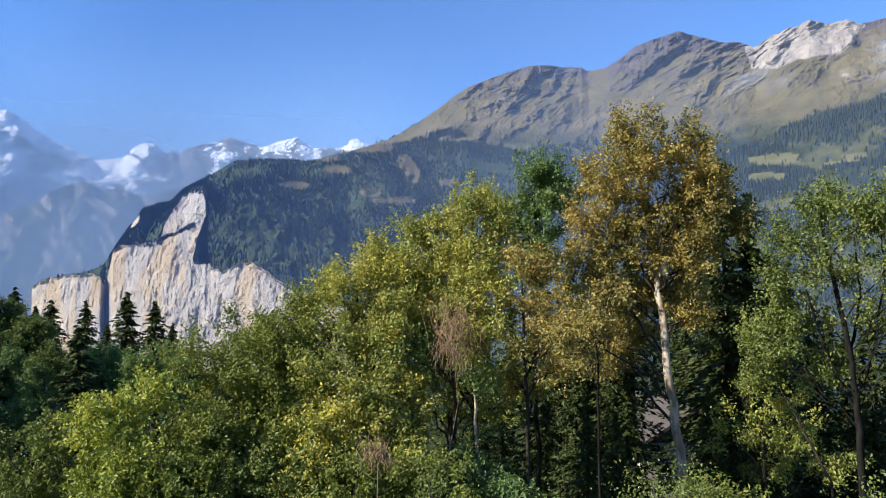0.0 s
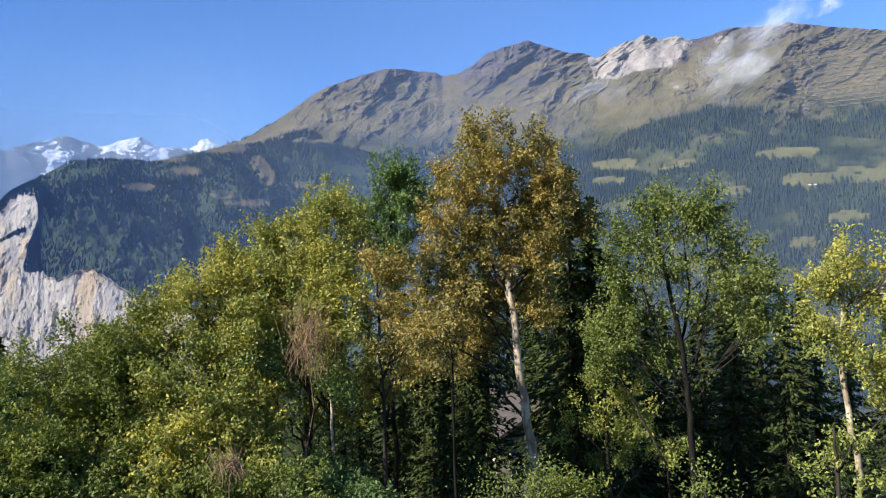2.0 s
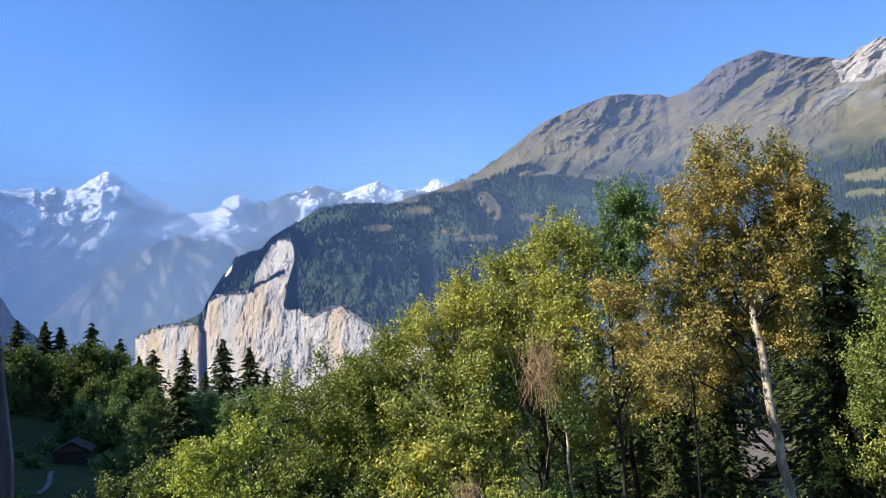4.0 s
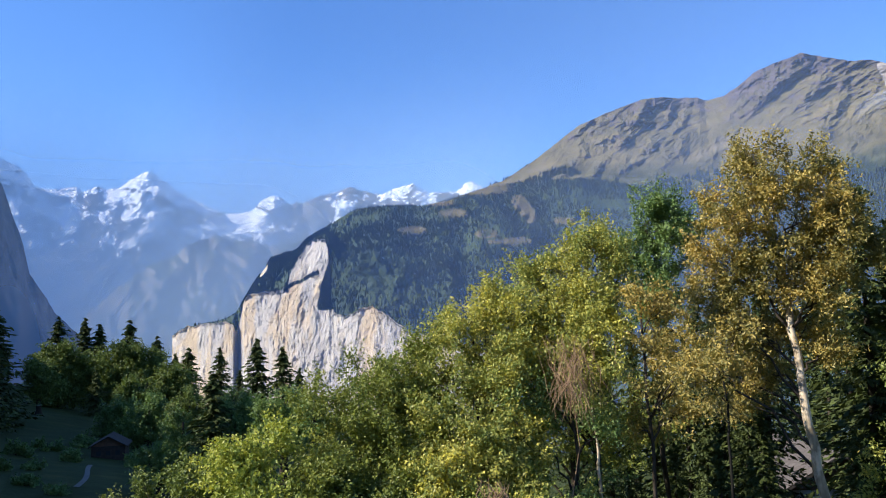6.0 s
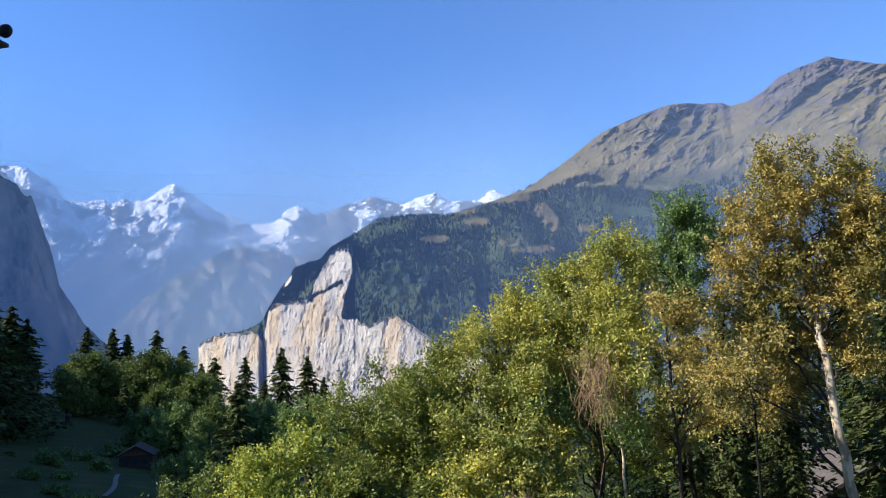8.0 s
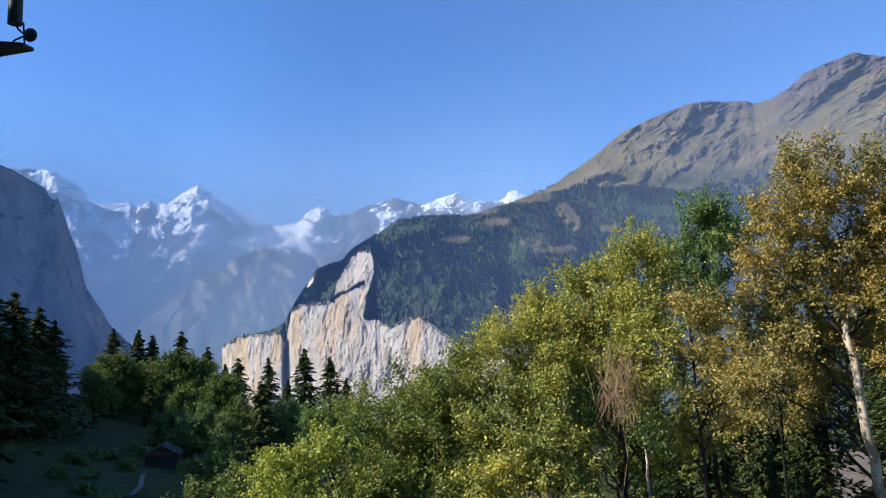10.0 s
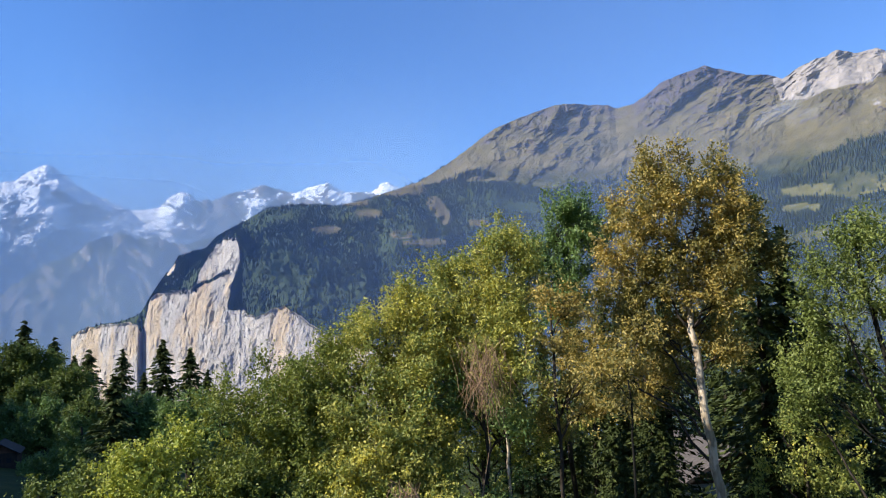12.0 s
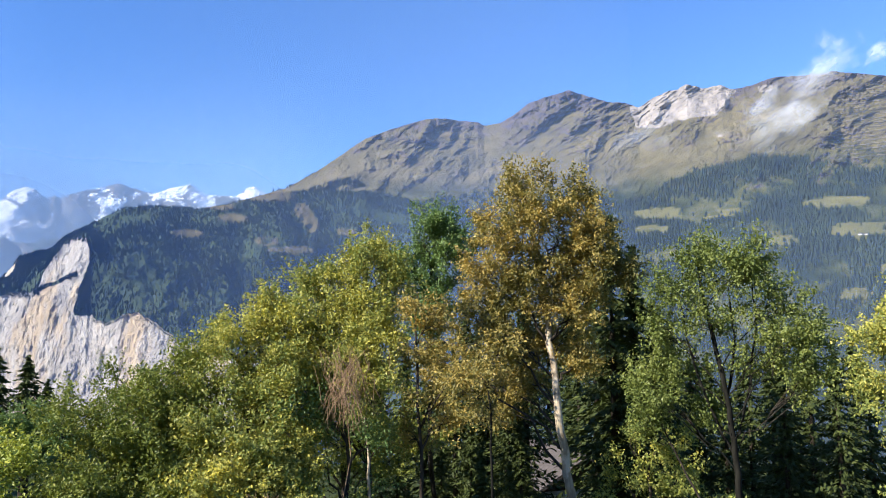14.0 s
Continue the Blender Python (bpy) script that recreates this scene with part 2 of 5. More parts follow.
# A darker brown timber that carries the shed's shade in its colour.
M_TIMBER_SHADED = painted("shaded_timber", (0.045, 0.032, 0.025), 0.85, 5.0, 0.4)
M_FENCE = painted("weathered_snow_fence", (0.17, 0.145, 0.115), 0.85, 5.0, 0.3)
M_ROOF = painted("grey_roof", (0.10, 0.085, 0.075), 0.8, 6.0, 0.3)
M_CLOTH = painted("grey_curtain_cloth", (0.50, 0.48, 0.48), 0.9, 60.0, 0.2)


def cloth(m):
    """Lets part of the daylight through the weave."""
    t = m.node_tree
    tl = t.nodes.new("ShaderNodeBsdfTranslucent")
    tl.inputs["Color"].default_value = (0.72, 0.70, 0.70, 1.0)
    mx = t.nodes.new("ShaderNodeMixShader")
    mx.inputs[0].default_value = 0.5
    t.links.new(t.nodes["Principled BSDF"].outputs[0], mx.inputs[1])
    t.links.new(tl.outputs[0], mx.inputs[2])
    t.links.new(mx.outputs[0], t.nodes["Material Output"].inputs["Surface"])


cloth(M_CLOTH)
M_METAL = painted("dark_metal", (0.035, 0.035, 0.04), 0.45, 30.0, 0.2, 0.6)
M_PATH = painted("grey_gravel", (0.17, 0.16, 0.14), 0.95, 3.0, 0.25)
M_GLASS = painted("dark_glass", (0.03, 0.035, 0.04), 0.1)


# ---- mesh helpers ----
def fast_mesh(name, verts, faces, smooth=False):
    """A mesh from arrays: verts (n, 3), faces (m, 3 or 4)."""
    me = bpy.data.meshes.new(name)
    verts, faces = np.asarray(verts, np.float32), np.asarray(faces, np.int32)
    me.vertices.add(len(verts))
    me.vertices.foreach_set("co", verts.ravel())
    k = faces.shape[1]
    me.loops.add(faces.size)
    me.loops.foreach_set("vertex_index", faces.ravel())
    me.polygons.add(len(faces))
    me.polygons.foreach_set("loop_start", np.arange(0, faces.size, k, dtype=np.int32))
    me.polygons.foreach_set("use_smooth", np.full(len(faces), smooth))
    me.update(calc_edges=True)
    me.validate()
    return me


def mesh_part(name, me, material, parent=None, label=""):
    ob = new(name, me)
    me.materials.append(material)
    if parent:
        ob.parent = parent
    return tagged(ob, label) if label else ob


def part(name, bm, material, parent=None, label=""):
    me = bpy.data.meshes.new(name)
    bmesh.ops.recalc_face_normals(bm, faces=bm.faces)
    bm.to_mesh(me)
    bm.free()
    return mesh_part(name, me, material, parent, label)


def box(size, at=(0, 0, 0), bevel=0.0):
    bm = bmesh.new()
    bmesh.ops.create_cube(bm, size=1.0, matrix=Matrix.Translation(at) @ Matrix.Diagonal((*size, 1)))
    if bevel:
        bmesh.ops.bevel(bm, geom=bm.edges[:], offset=bevel, segments=2, affect="EDGES")
    return bm


def tube(points, radii, sides=6):
    """Rings along a line, as verts and quads."""
    pts = np.asarray(points, float)
    rad = np.asarray(radii, float)
    d = np.gradient(pts, axis=0)
    d /= np.linalg.norm(d, axis=1)[:, None] + 1e-9
    ref = np.where(np.abs(d[:, 2:3]) > 0.9, np.array([[1.0, 0, 0]]), np.array([[0, 0, 1.0]]))
    u = np.cross(d, ref)
    u /= np.linalg.norm(u, axis=1)[:, None] + 1e-9
    v = np.cross(d, u)
    a = np.arange(sides) * 2 * np.pi / sides
    ring = pts[:, None] + rad[:, None, None] * (np.cos(a)[None, :, None] * u[:, None] + np.sin(a)[None, :, None] * v[:, None])
    n = len(pts)
    i, j = np.meshgrid(np.arange(n - 1), np.arange(sides), indexing="ij")
    k = (j + 1) % sides
    f = np.stack([i * sides + j, i * sides + k, (i + 1) * sides + k, (i + 1) * sides + j], -1).reshape(-1, 4)
    return ring.reshape(-1, 3), f


def tubes(list_of):
    vs, fs, at = [], [], 0
    for v, f in list_of:
        vs.append(v)
        fs.append(f + at)
        at += len(v)
    return np.concatenate(vs), np.concatenate(fs)


def place(az, el, r):
    """The spot at that heading, height angle and level distance from the eye."""
    a = radians(az)
    return np.array([r * math.sin(a), r * math.cos(a), EYE + r * math.tan(radians(el))])


def ground_z(x, y):
    r = math.hypot(x, y)
    z = -0.12 * y + 0.135 * max(0.0, -x) - 0.04 * max(0.0, x)
    if y < 0:
        z = 0.28 * -y + 0.135 * max(0.0, -x)
    # Bank added out of view on the left to shade the meadow.
    if 20 < y < 150:
        z += min(25.5, max(0.0, -x - 18.0 - 0.75 * y) * 1.05) * min(1.0, (y - 20.0) / 25.0)
    far = max(0.0, r - 190.0)
    z -= 0.42 * far if y > 0 else 0.0
    z = max(z, -430.0) if r > 190 else z
    z = min(z, 160.0)
    return z + 0.25 * noise.noise(Vector((x * 0.08, y * 0.08, 0))) + 0.02 * min(r, 100) * noise.noise(Vector((x * 0.015, y * 0.015, 3)))


# ---- ground ----
def build_ground():
    rs = np.concatenate([[0.0], np.geomspace(1.5, 4950.0, 130)])
    na = 220
    v, f = [], []
    for r in rs:
        for k in range(na):
            a = 2 * math.pi * k / na
            x, y = r * math.sin(a), r * math.cos(a)
            v.append((x, y, ground_z(x, y)))
    for i in range(len(rs) - 1):
        for k in range(na):
            m = (k + 1) % na
            f.append((i * na + k, (i + 1) * na + k, (i + 1) * na + m, i * na + m))
    ob = mesh_part("ground", fast_mesh("ground", v, f, True), M_MEADOW)
    tagged(ob, "grassy mountain slope falling away to the valley floor", "ground", kind="structure")


build_ground()


# ---- mountains ----
def curve_at(points, az):
    p = np.asarray(points, float)
    return np.interp(az, p[:, 0], p[:, 1])


def ruffle(az, el, fine, seed, octaves=5):
    """Fractal values over headings and height angles."""
    return np.array([[noise.fractal(Vector((p * fine, q * fine, seed)), 0.75, 2.1, octaves) for p, q in zip(pa, pe)] for pa, pe in zip(az, el)])


def spur_relief(az, el, spurs, seed):
    """Ridges that run down a mountain side. Each: heading and height angle of its top and of its foot, metres proud, width in degrees of its flanks."""
    out = np.zeros_like(az)
    sway = 0.55 * ruffle(az, el, 0.55, seed, 4)
    for a0, e0, a1, e1, h, wl, wr in spurs:
        t = (e0 - el) / (e0 - e1)
        d = az - (a0 + (a1 - a0) * t + sway)
        flank = np.where(d < 0, 1 + d / wl, 1 - d / wr)
        out = np.maximum(out, h * np.clip(flank, 0, 1) * np.clip(1 + 5 * t, 0, 1) * np.clip((1.3 - t) * 2.5, 0, 1))
    return out * np.clip(0.55 + 0.9 * ruffle(az, el, 0.9, seed + 4.0, 4), 0.1, 1.1)


def loft(name, az0, az1, nu, lines, rows, rough, material, label, category="mountain", seed=0.0, flute=(0, 0, 0, 0), crisp=0.68, grain=0.012, soft_faces=True, spurs=(), fold=0.0042, jag=0.0):
    """A mountain side laid through level lines (distance by heading, height angle by heading), with fractal relief.
    rough: metres of relief at each line; rows: how many rows between two lines; flute: metres, width, length and slant of the gullies that run down it; jag: degrees by which the crest wavers."""
    az = np.linspace(az0, az1, nu)
    waver = np.array([jag * noise.fractal(Vector((q * 2.6, seed, 1.5)), 0.7, 2.1, 6) for q in az])
    rings = []
    for (rc, ec) in lines:
        r = curve_at(rc, az)
        e = curve_at(ec, az)
        rings.append(np.stack([r, EYE + r * np.tan(np.radians(e))], -1))
    grid = [rings[0]]
    for a, b, k in zip(rings[:-1], rings[1:], rows):
        for s in range(1, k + 1):
            grid.append(a + (b - a) * s / k)
    amp = []
    for i, k in enumerate(rows):
        for s in range(0 if i == 0 else 1, k + 1):
            amp.append(rough[i] + (rough[i + 1] - rough[i]) * s / k)
    grid, amp = np.array(grid), np.array(amp)
    nv = len(grid)
    top = sum(rows[:-1])
    near = np.clip(1 - np.abs(np.arange(nv) - top) / 14.0, 0, 1) ** 2
    grid[..., 1] += grid[..., 0] * np.radians(waver) * near[:, None]
    a = np.radians(az)
    v = np.zeros((nv, nu, 3))
    el = np.degrees(np.arctan2(grid[..., 1] - EYE, grid[..., 0]))
    proud = spur_relief(np.tile(az, (nv, 1)), el, spurs, seed) if spurs else np.zeros((nv, nu))
    for i in range(nv):
        for j in range(nu):
            r, z = grid[i, j]
            x, y = r * math.sin(a[j]), r * math.cos(a[j])
            g = noise.ridged_multi_fractal(Vector((x * fold + seed, y * fold, z * fold * 0.4)), 0.7, 2.1, 7, 1.0, 2.0) - 1.0
            h = noise.fractal(Vector((x * grain + seed, y * grain, z * grain * 0.7)), 0.6, 2.1, 6)
            d = amp[i] * (g * 0.9 + h * 0.45) + proud[i, j]
            if flute[0]:
                s = a[j] * 2000.0 + flute[3] * z + 30.0 * noise.noise(Vector((x * 0.006, y * 0.006, z * 0.006 + seed)))
                q = noise.ridged_multi_fractal(Vector((s / flute[1], z / flute[2], seed)), crisp, 2.2, 6, 1.0, 2.0) - 1.0
                k = 0.55 + 0.9 * noise.noise(Vector((x * 0.0022, y * 0.0022, z * 0.005 + 2 * seed)))
                d += flute[0] * q * max(0.1, min(1.2, k)) * min(1.0, amp[i] / max(rough) + 0.15)
            r2 = r - d
            z2 = EYE + (z - EYE) * r2 / r + amp[i] * 0.12 * h
            v[i, j] = (r2 * math.sin(a[j]), r2 * math.cos(a[j]), z2)
    i, j = np.meshgrid(np.arange(nv - 1), np.arange(nu - 1), indexing="ij")
    f = np.stack([i * nu + j, i * nu + j + 1, (i + 1) * nu + j + 1, (i + 1) * nu + j], -1).reshape(-1, 4)
    ob = mesh_part(name, fast_mesh(name, v.reshape(-1, 3), f, soft_faces), material)
    tagged(ob, label, category, kind="structure")
    return v


def flat(*pairs):
    return list(pairs)


# far range with glaciers
SNOW = flat((-60, 11.5), (-50, 12.6), (-44, 12.2), (-40.1, 12.1), (-39.4, 12.1), (-38.8, 11.7), (-38.1, 11.4), (-37.6, 10.9), (-37.1, 10.1), (-36.2, 10.0), (-34.6, 10.3), (-34.2, 10.0), (-33.3, 10.4), (-32.6, 10.2), (-31.9, 10.4), (-31.4, 10.8), (-30.7, 11.3), (-30.1, 11.6), (-29.5, 11.4), (-28.8, 10.9), (-28.1, 10.3), (-27.3, 9.9), (-26.1, 9.4), (-24.7, 8.8), (-22.9, 9.0), (-22.4, 9.6), (-21.9, 10.0), (-21.3, 10.2), (-20.7, 10.0), (-20.1, 9.5), (-19.6, 9.8), (-19.2, 9.6), (-18.6, 10.0), (-17.1, 10.4), (-15.6, 10.9), (-14.8, 10.6), (-13.3, 10.3), (-12.4, 10.7), (-10.9, 11.1), (-9.7, 10.4), (-7.6, 10.4), (-6.9, 11.1), (-6.4, 11.2), (-5.6, 10.7), (-3, 9.5))
SNOW_SPURS = ((-39.4, 12.1, -37.6, 7.0, 78, 2.2, 1.3), (-36.2, 10.0, -35.0, 7.0, 36, 1.0, 1.0), (-33.3, 10.4, -34.6, 7.0, 48, 1.0, 1.0), (-31.6, 10.6, -33.0, 7.5, 42, 1.2, 0.9), (-30.1, 11.6, -30.6, 7.0, 90, 1.5, 2.4), (-28.4, 10.4, -27.6, 7.4, 36, 1.0, 1.0), (-26.4, 9.4, -25.4, 7.0, 36, 1.2, 0.9), (-21.3, 10.2, -21.8, 7.2, 54, 0.9, 1.0), (-20.3, 9.6, -20.6, 7.6, 30, 0.5, 0.7), (-19.6, 9.8, -19.9, 7.4, 30, 0.5, 0.8), (-17.4, 10.3, -18.8, 7.6, 48, 1.2, 0.8), (-15.6, 10.9, -16.6, 8.4, 36, 0.9, 0.9), (-13.0, 10.4, -13.6, 8.6, 24, 0.8, 0.8), (-10.9, 11.1, -12.0, 9.0, 48, 1.0, 0.9), (-6.5, 11.2, -7.2, 10.0, 18, 0.5, 0.5))
snow = loft("snow_mountains", -60, -3, 600,
     [([(-60, 3500), (0, 3500)], [(-60, -4), (0, -4)]),
      ([(-60, 3900), (0, 3900)], [(-60, 4.0), (-30, 4.5), (-22, 5.0), (0, 6)]),
      ([(-60, 4250), (0, 4250)], [(a, 4.5 + (e - 4.5) * 0.62) for a, e in SNOW]),
      ([(-60, 4480), (-26, 4480), (-25, 4760), (-22.9, 4760), (-22.2, 4480), (0, 4480)], SNOW),
      ([(-60, 4940), (0, 4940)], [(-60, 2), (0, 2)])],
     (20, 44, 56, 6), (20, 40, 44, 12, 8), M_SNOW, "snow-covered rocky alpine peaks with glaciers in morning haze", seed=3.0, flute=(50, 130, 360, -0.6), crisp=0.72, soft_faces=False, spurs=SNOW_SPURS, jag=0.05)

# head of the valley
MID = flat((-46, 2.5), (-40, 1.0), (-36, -0.4), (-34.7, 0.4), (-33.3, 2.1), (-31.9, 3.5), (-29.7, 5.1), (-28.3, 5.7), (-27.5, 6.3), (-26.9, 6.8), (-26.3, 6.9), (-25.4, 7.2), (-24.9, 7.1), (-24.3, 6.8), (-23.2, 7.0), (-22.0, 6.6), (-20.7, 6.5), (-19, 7.1), (-15, 7.5), (-10, 7))
MID_SPURS = ((-27.2, 6.6, -31.0, 0.5, 54, 2.6, 1.6), (-25.4, 7.1, -26.2, 1.0, 36, 1.4, 1.4), (-29.2, 5.3, -33.0, 0.5, 27, 1.6, 1.0), (-22.6, 6.8, -23.4, 2.0, 27, 1.2, 1.2))
loft("valley_head_ridge", -46, -10, 300,
     [([(-46, 2700), (-10, 2500)], [(-46, -9), (-10, -9)]),
      ([(-46, 3050), (-10, 2900)], [(a, -9 + (e + 9) * 0.55) for a, e in MID]),
      ([(-46, 3350), (-10, 3200)], MID),
      ([(-46, 3700), (-10, 3500)], [(-46, -4), (-10, -4)])],
     (20, 54, 6), (20, 50, 12, 10), M_SHADE, "hazy blue-grey rocky ridge at the head of the valley", seed=11.0, flute=(60, 110, 420, 0.5), spurs=MID_SPURS, jag=0.12)

# steep wall on the shaded valley side
WALL = flat((-75, 17), (-55, 15.5), (-46, 13.5), (-41.7, 11.9), (-40.1, 11.1), (-39.4, 10.2), (-39.1, 10.4), (-38.7, 9.2), (-38.1, 7.5), (-37.6, 6.0), (-37.2, 4.2), (-36.4, 3.1), (-35.7, 1.9), (-34.7, 0.8), (-33, -0.6), (-30, -3.5))
loft("shaded_rock_wall", -75, -30, 300,
     [([(-75, 1230), (-30, 1450)], [(-75, -18), (-30, -14)]),
      ([(-75, 1350), (-42, 1420), (-30, 1600)], [(a, -16 + (e + 16) * 0.55) for a, e in WALL]),
      ([(-75, 1450), (-42, 1500), (-30, 1700)], WALL),
      ([(-75, 1800), (-42, 1900), (-30, 2000)], [(a, e - 6) for a, e in WALL])],
     (20, 70, 6), (20, 40, 8, 10), M_SHADE, "sheer rock wall in blue morning shade", seed=21.0, flute=(60, 110, 420, 0.3), jag=0.12)

# limestone cliff: runs away from the eye towards the valley head
CLIFF_TOP = flat((-29.5, -0.6), (-28.3, 0.1), (-27.6, 0.6), (-26.6, 0.85), (-25.6, 0.95), (-24.7, 1.05), (-24.1, 0.8), (-23.9, 0.2), (-23.6, 1.4), (-23.45, 2.4), (-23.0, 3.0), (-21.9, 3.2), (-20.7, 3.3), (-20.3, 3.9), (-20.0, 4.7), (-19.5, 5.7), (-19.0, 6.5), (-18.4, 7.05), (-17.5, 7.1), (-17.3, 6.2), (-17.2, 2.4), (-16.9, 1.6), (-16.1, 1.25), (-15.5, 1.5), (-14.9, 1.9), (-14.2, 2.0), (-13.6, 1.7), (-12.8, 1.2), (-12.4, 0.8), (-11.6, 0.3), (-9.3, -0.6), (-4, -1.5))
CLIFF_R = flat((-29.5, 2420), (-28, 2325), (-24.1, 2090), (-23.75, 2170), (-23.35, 2040), (-20, 1880), (-17, 1768), (-14, 1660), (-12, 1600), (-8, 1510), (-4, 1440))
CLIFF_TOP = [(a, float(curve_at(CLIFF_TOP, a)) + 0.16 * noise.fractal(Vector((a * 2.3, 4.0, 0.0)), 0.6, 2.0, 5)) for a in np.linspace(-29.5, -4, 260)]
RIM_R = [(a, curve_at(CLIFF_R, a) + 10.0 * max(0.0, e - 3.0)) for a, e in CLIFF_TOP]
CLIFF_SPURS = ((-27.8, 0.5, -27.9, -6, 13, 0.3, 0.9), (-25.2, 1.0, -25.4, -6, 10, 0.6, 0.7), (-22.6, 3.2, -22.7, -6, 8, 0.5, 0.5), (-20.9, 3.3, -21.0, -6, 11, 0.8, 0.4), (-19.2, 6.0, -20.2, -4, 10, 0.7, 0.5), (-17.9, 7.0, -18.6, -6, 13, 0.6, 0.7), (-16.6, 1.5, -16.8, -6, 10, 0.6, 0.5), (-15.3, 1.6, -15.4, -6, 12, 0.6, 0.5), (-14.1, 2.0, -14.0, -6, 11, 0.5, 0.7), (-12.7, 1.0, -12.6, -6, 9, 0.6, 0.5))
cliff = loft("limestone_cliff", -28.25, -4, 540,
     [([(a, r - 170) for a, r in CLIFF_R], [(-30, -10), (-4, -13)]),
      ([(a, r - 60) for a, r in CLIFF_R], [(-30, -7), (-4, -9)]),
      ([(a, r + 10) for a, r in CLIFF_R], [(a, min(e, 2.6 + 0.1 * e)) for a, e in CLIFF_TOP]),
      (RIM_R, CLIFF_TOP),
      ([(a, r + 60) for a, r in RIM_R], [(a, e - 1.2) for a, e in CLIFF_TOP])],
     (8, 100, 50, 2), (6, 10, 8, 5, 4), M_CLIFF, "sunlit pale limestone cliff with ochre streaks", "cliff", seed=31.0, flute=(3.2, 42, 110, 0.12), crisp=0.55, grain=0.05, soft_faces=False, spurs=CLIFF_SPURS, fold=0.011)

# forested shoulder above the cliff
SHOULDER = flat((-29.5, -0.4), (-28.1, 0.3), (-26.6, 0.9), (-25.4, 1.1), (-23.9, 1.6), (-23.5, 2.4), (-22.5, 4.1), (-21.9, 4.9), (-21.5, 5.6), (-20.3, 6.0), (-19.6, 6.15), (-19.0, 6.9), (-17.4, 7.9), (-16.4, 8.6), (-15.2, 9.2), (-13.9, 9.4), (-12.2, 9.45), (-10.5, 9.4), (-8.8, 9.7), (-7.5, 9.95), (-6.2, 10.45), (-4.9, 10.8), (-2, 11.0), (2, 11.0), (6, 10.2), (12, 8.5), (20, 5), (30, 1))
LOW = CLIFF_TOP[:-1] + [(-9.3, -0.4), (-4, -2.5), (4, -5), (16, -8), (30, -10)]
LOW_R = RIM_R[:-1] + [(-4, 1440), (4, 1320), (16, 1250), (30, 1250)]


def deep(az):
    """How far the shoulder's crest lies behind its foot."""
    return float(np.interp(az, [-29, -17, -8, 2, 30], [380, 430, 640, 900, 900]))


SHOULDER_SPURS = ((-15.5, 9.0, -15.8, 2.0, 20, 1.6, 1.6), (-12.4, 9.4, -11.4, 1.0, 30, 2.0, 1.2), (-9.0, 9.6, -7.6, 0.0, 28, 2.0, 1.4), (-6.4, 10.3, -4.4, 0.0, 30, 1.8, 1.4), (-3.6, 10.8, -0.4, 1.0, 30, 1.8, 1.6), (0.6, 11.0, 3.8, 2.0, 30, 2.2, 1.8))
shoulder = loft("forested_shoulder", -28.2, 30, 520,
     [([(a, r + 5) for a, r in LOW_R], [(a, e - 0.15) for a, e in LOW]),
      ([(a, r + deep(a) * float(np.interp(a, [-22, -19, -15.6, -12, -7], [0.46, 0.12, 0.14, 0.32, 0.46]))) for a, r in LOW_R], [(a, 0.45 * curve_at(LOW, a) + 0.55 * curve_at(SHOULDER, a)) for a in np.linspace(-29.5, 30, 70)]),
      ([(a, r + deep(a)) for a, r in LOW_R], SHOULDER),
      ([(a, r + deep(a) + 400) for a, r in LOW_R], [(a, e - 4) for a, e in SHOULDER])],
     (40, 40, 5), (3, 16, 4, 10), M_FOREST, "steep slope under dark spruce forest", seed=41.0, flute=(14, 200, 1500, 0.5), spurs=SHOULDER_SPURS)

# high grassy mountain with rock ribs
CREST = flat((-9, 9.5), (-7, 10.2), (-4.1, 11.1), (-1.9, 12.4), (0.3, 13.9), (1.8, 14.9), (3.7, 15.6), (5.7, 16.15), (6.4, 16.35), (7.6, 16.4), (9.2, 16.2), (10.4, 16.1), (10.9, 15.8), (12.2, 16.0), (13.6, 16.8), (14.2, 17.3), (15.6, 17.75), (16.4, 17.85), (17.4, 18.1), (18.8, 17.6), (20.2, 17.1), (21.6, 16.9), (22.5, 16.5), (23.5, 17.1), (24.7, 17.5), (25.3, 17.55), (25.9, 17.8), (26.5, 17.7), (27.1, 17.4), (28.3, 17.5), (29.0, 17.1), (30.2, 17.2), (32.1, 17.6), (33.6, 17.4), (35.7, 17.4), (37.5, 16.9), (39.1, 16.5), (41.3, 16.0), (48, 15), (62, 12))
ALP_SPURS = ((7.5, 16.4, 4.8, 13.4, 105, 3.2, 1.25), (8.8, 16.1, 7.2, 13.6, 52, 0.7, 0.6), (10.3, 16.0, 8.9, 13.8, 45, 0.8, 0.6), (6.0, 16.2, 3.6, 13.8, 45, 1.0, 0.5), (4.4, 15.7, 2.0, 13.6, 41, 1.0, 0.5), (2.4, 15.2, -0.2, 12.6, 45, 1.4, 0.6), (17.5, 18.1, 13.6, 15.0, 90, 2.6, 1.6), (15.8, 17.7, 14.6, 15.6, 52, 0.8, 0.6), (13.4, 16.6, 12.2, 14.2, 41, 0.9, 0.7), (18.9, 17.6, 17.6, 15.2, 45, 0.9, 0.8), (20.6, 17.0, 19.6, 14.6, 38, 0.9, 0.7))
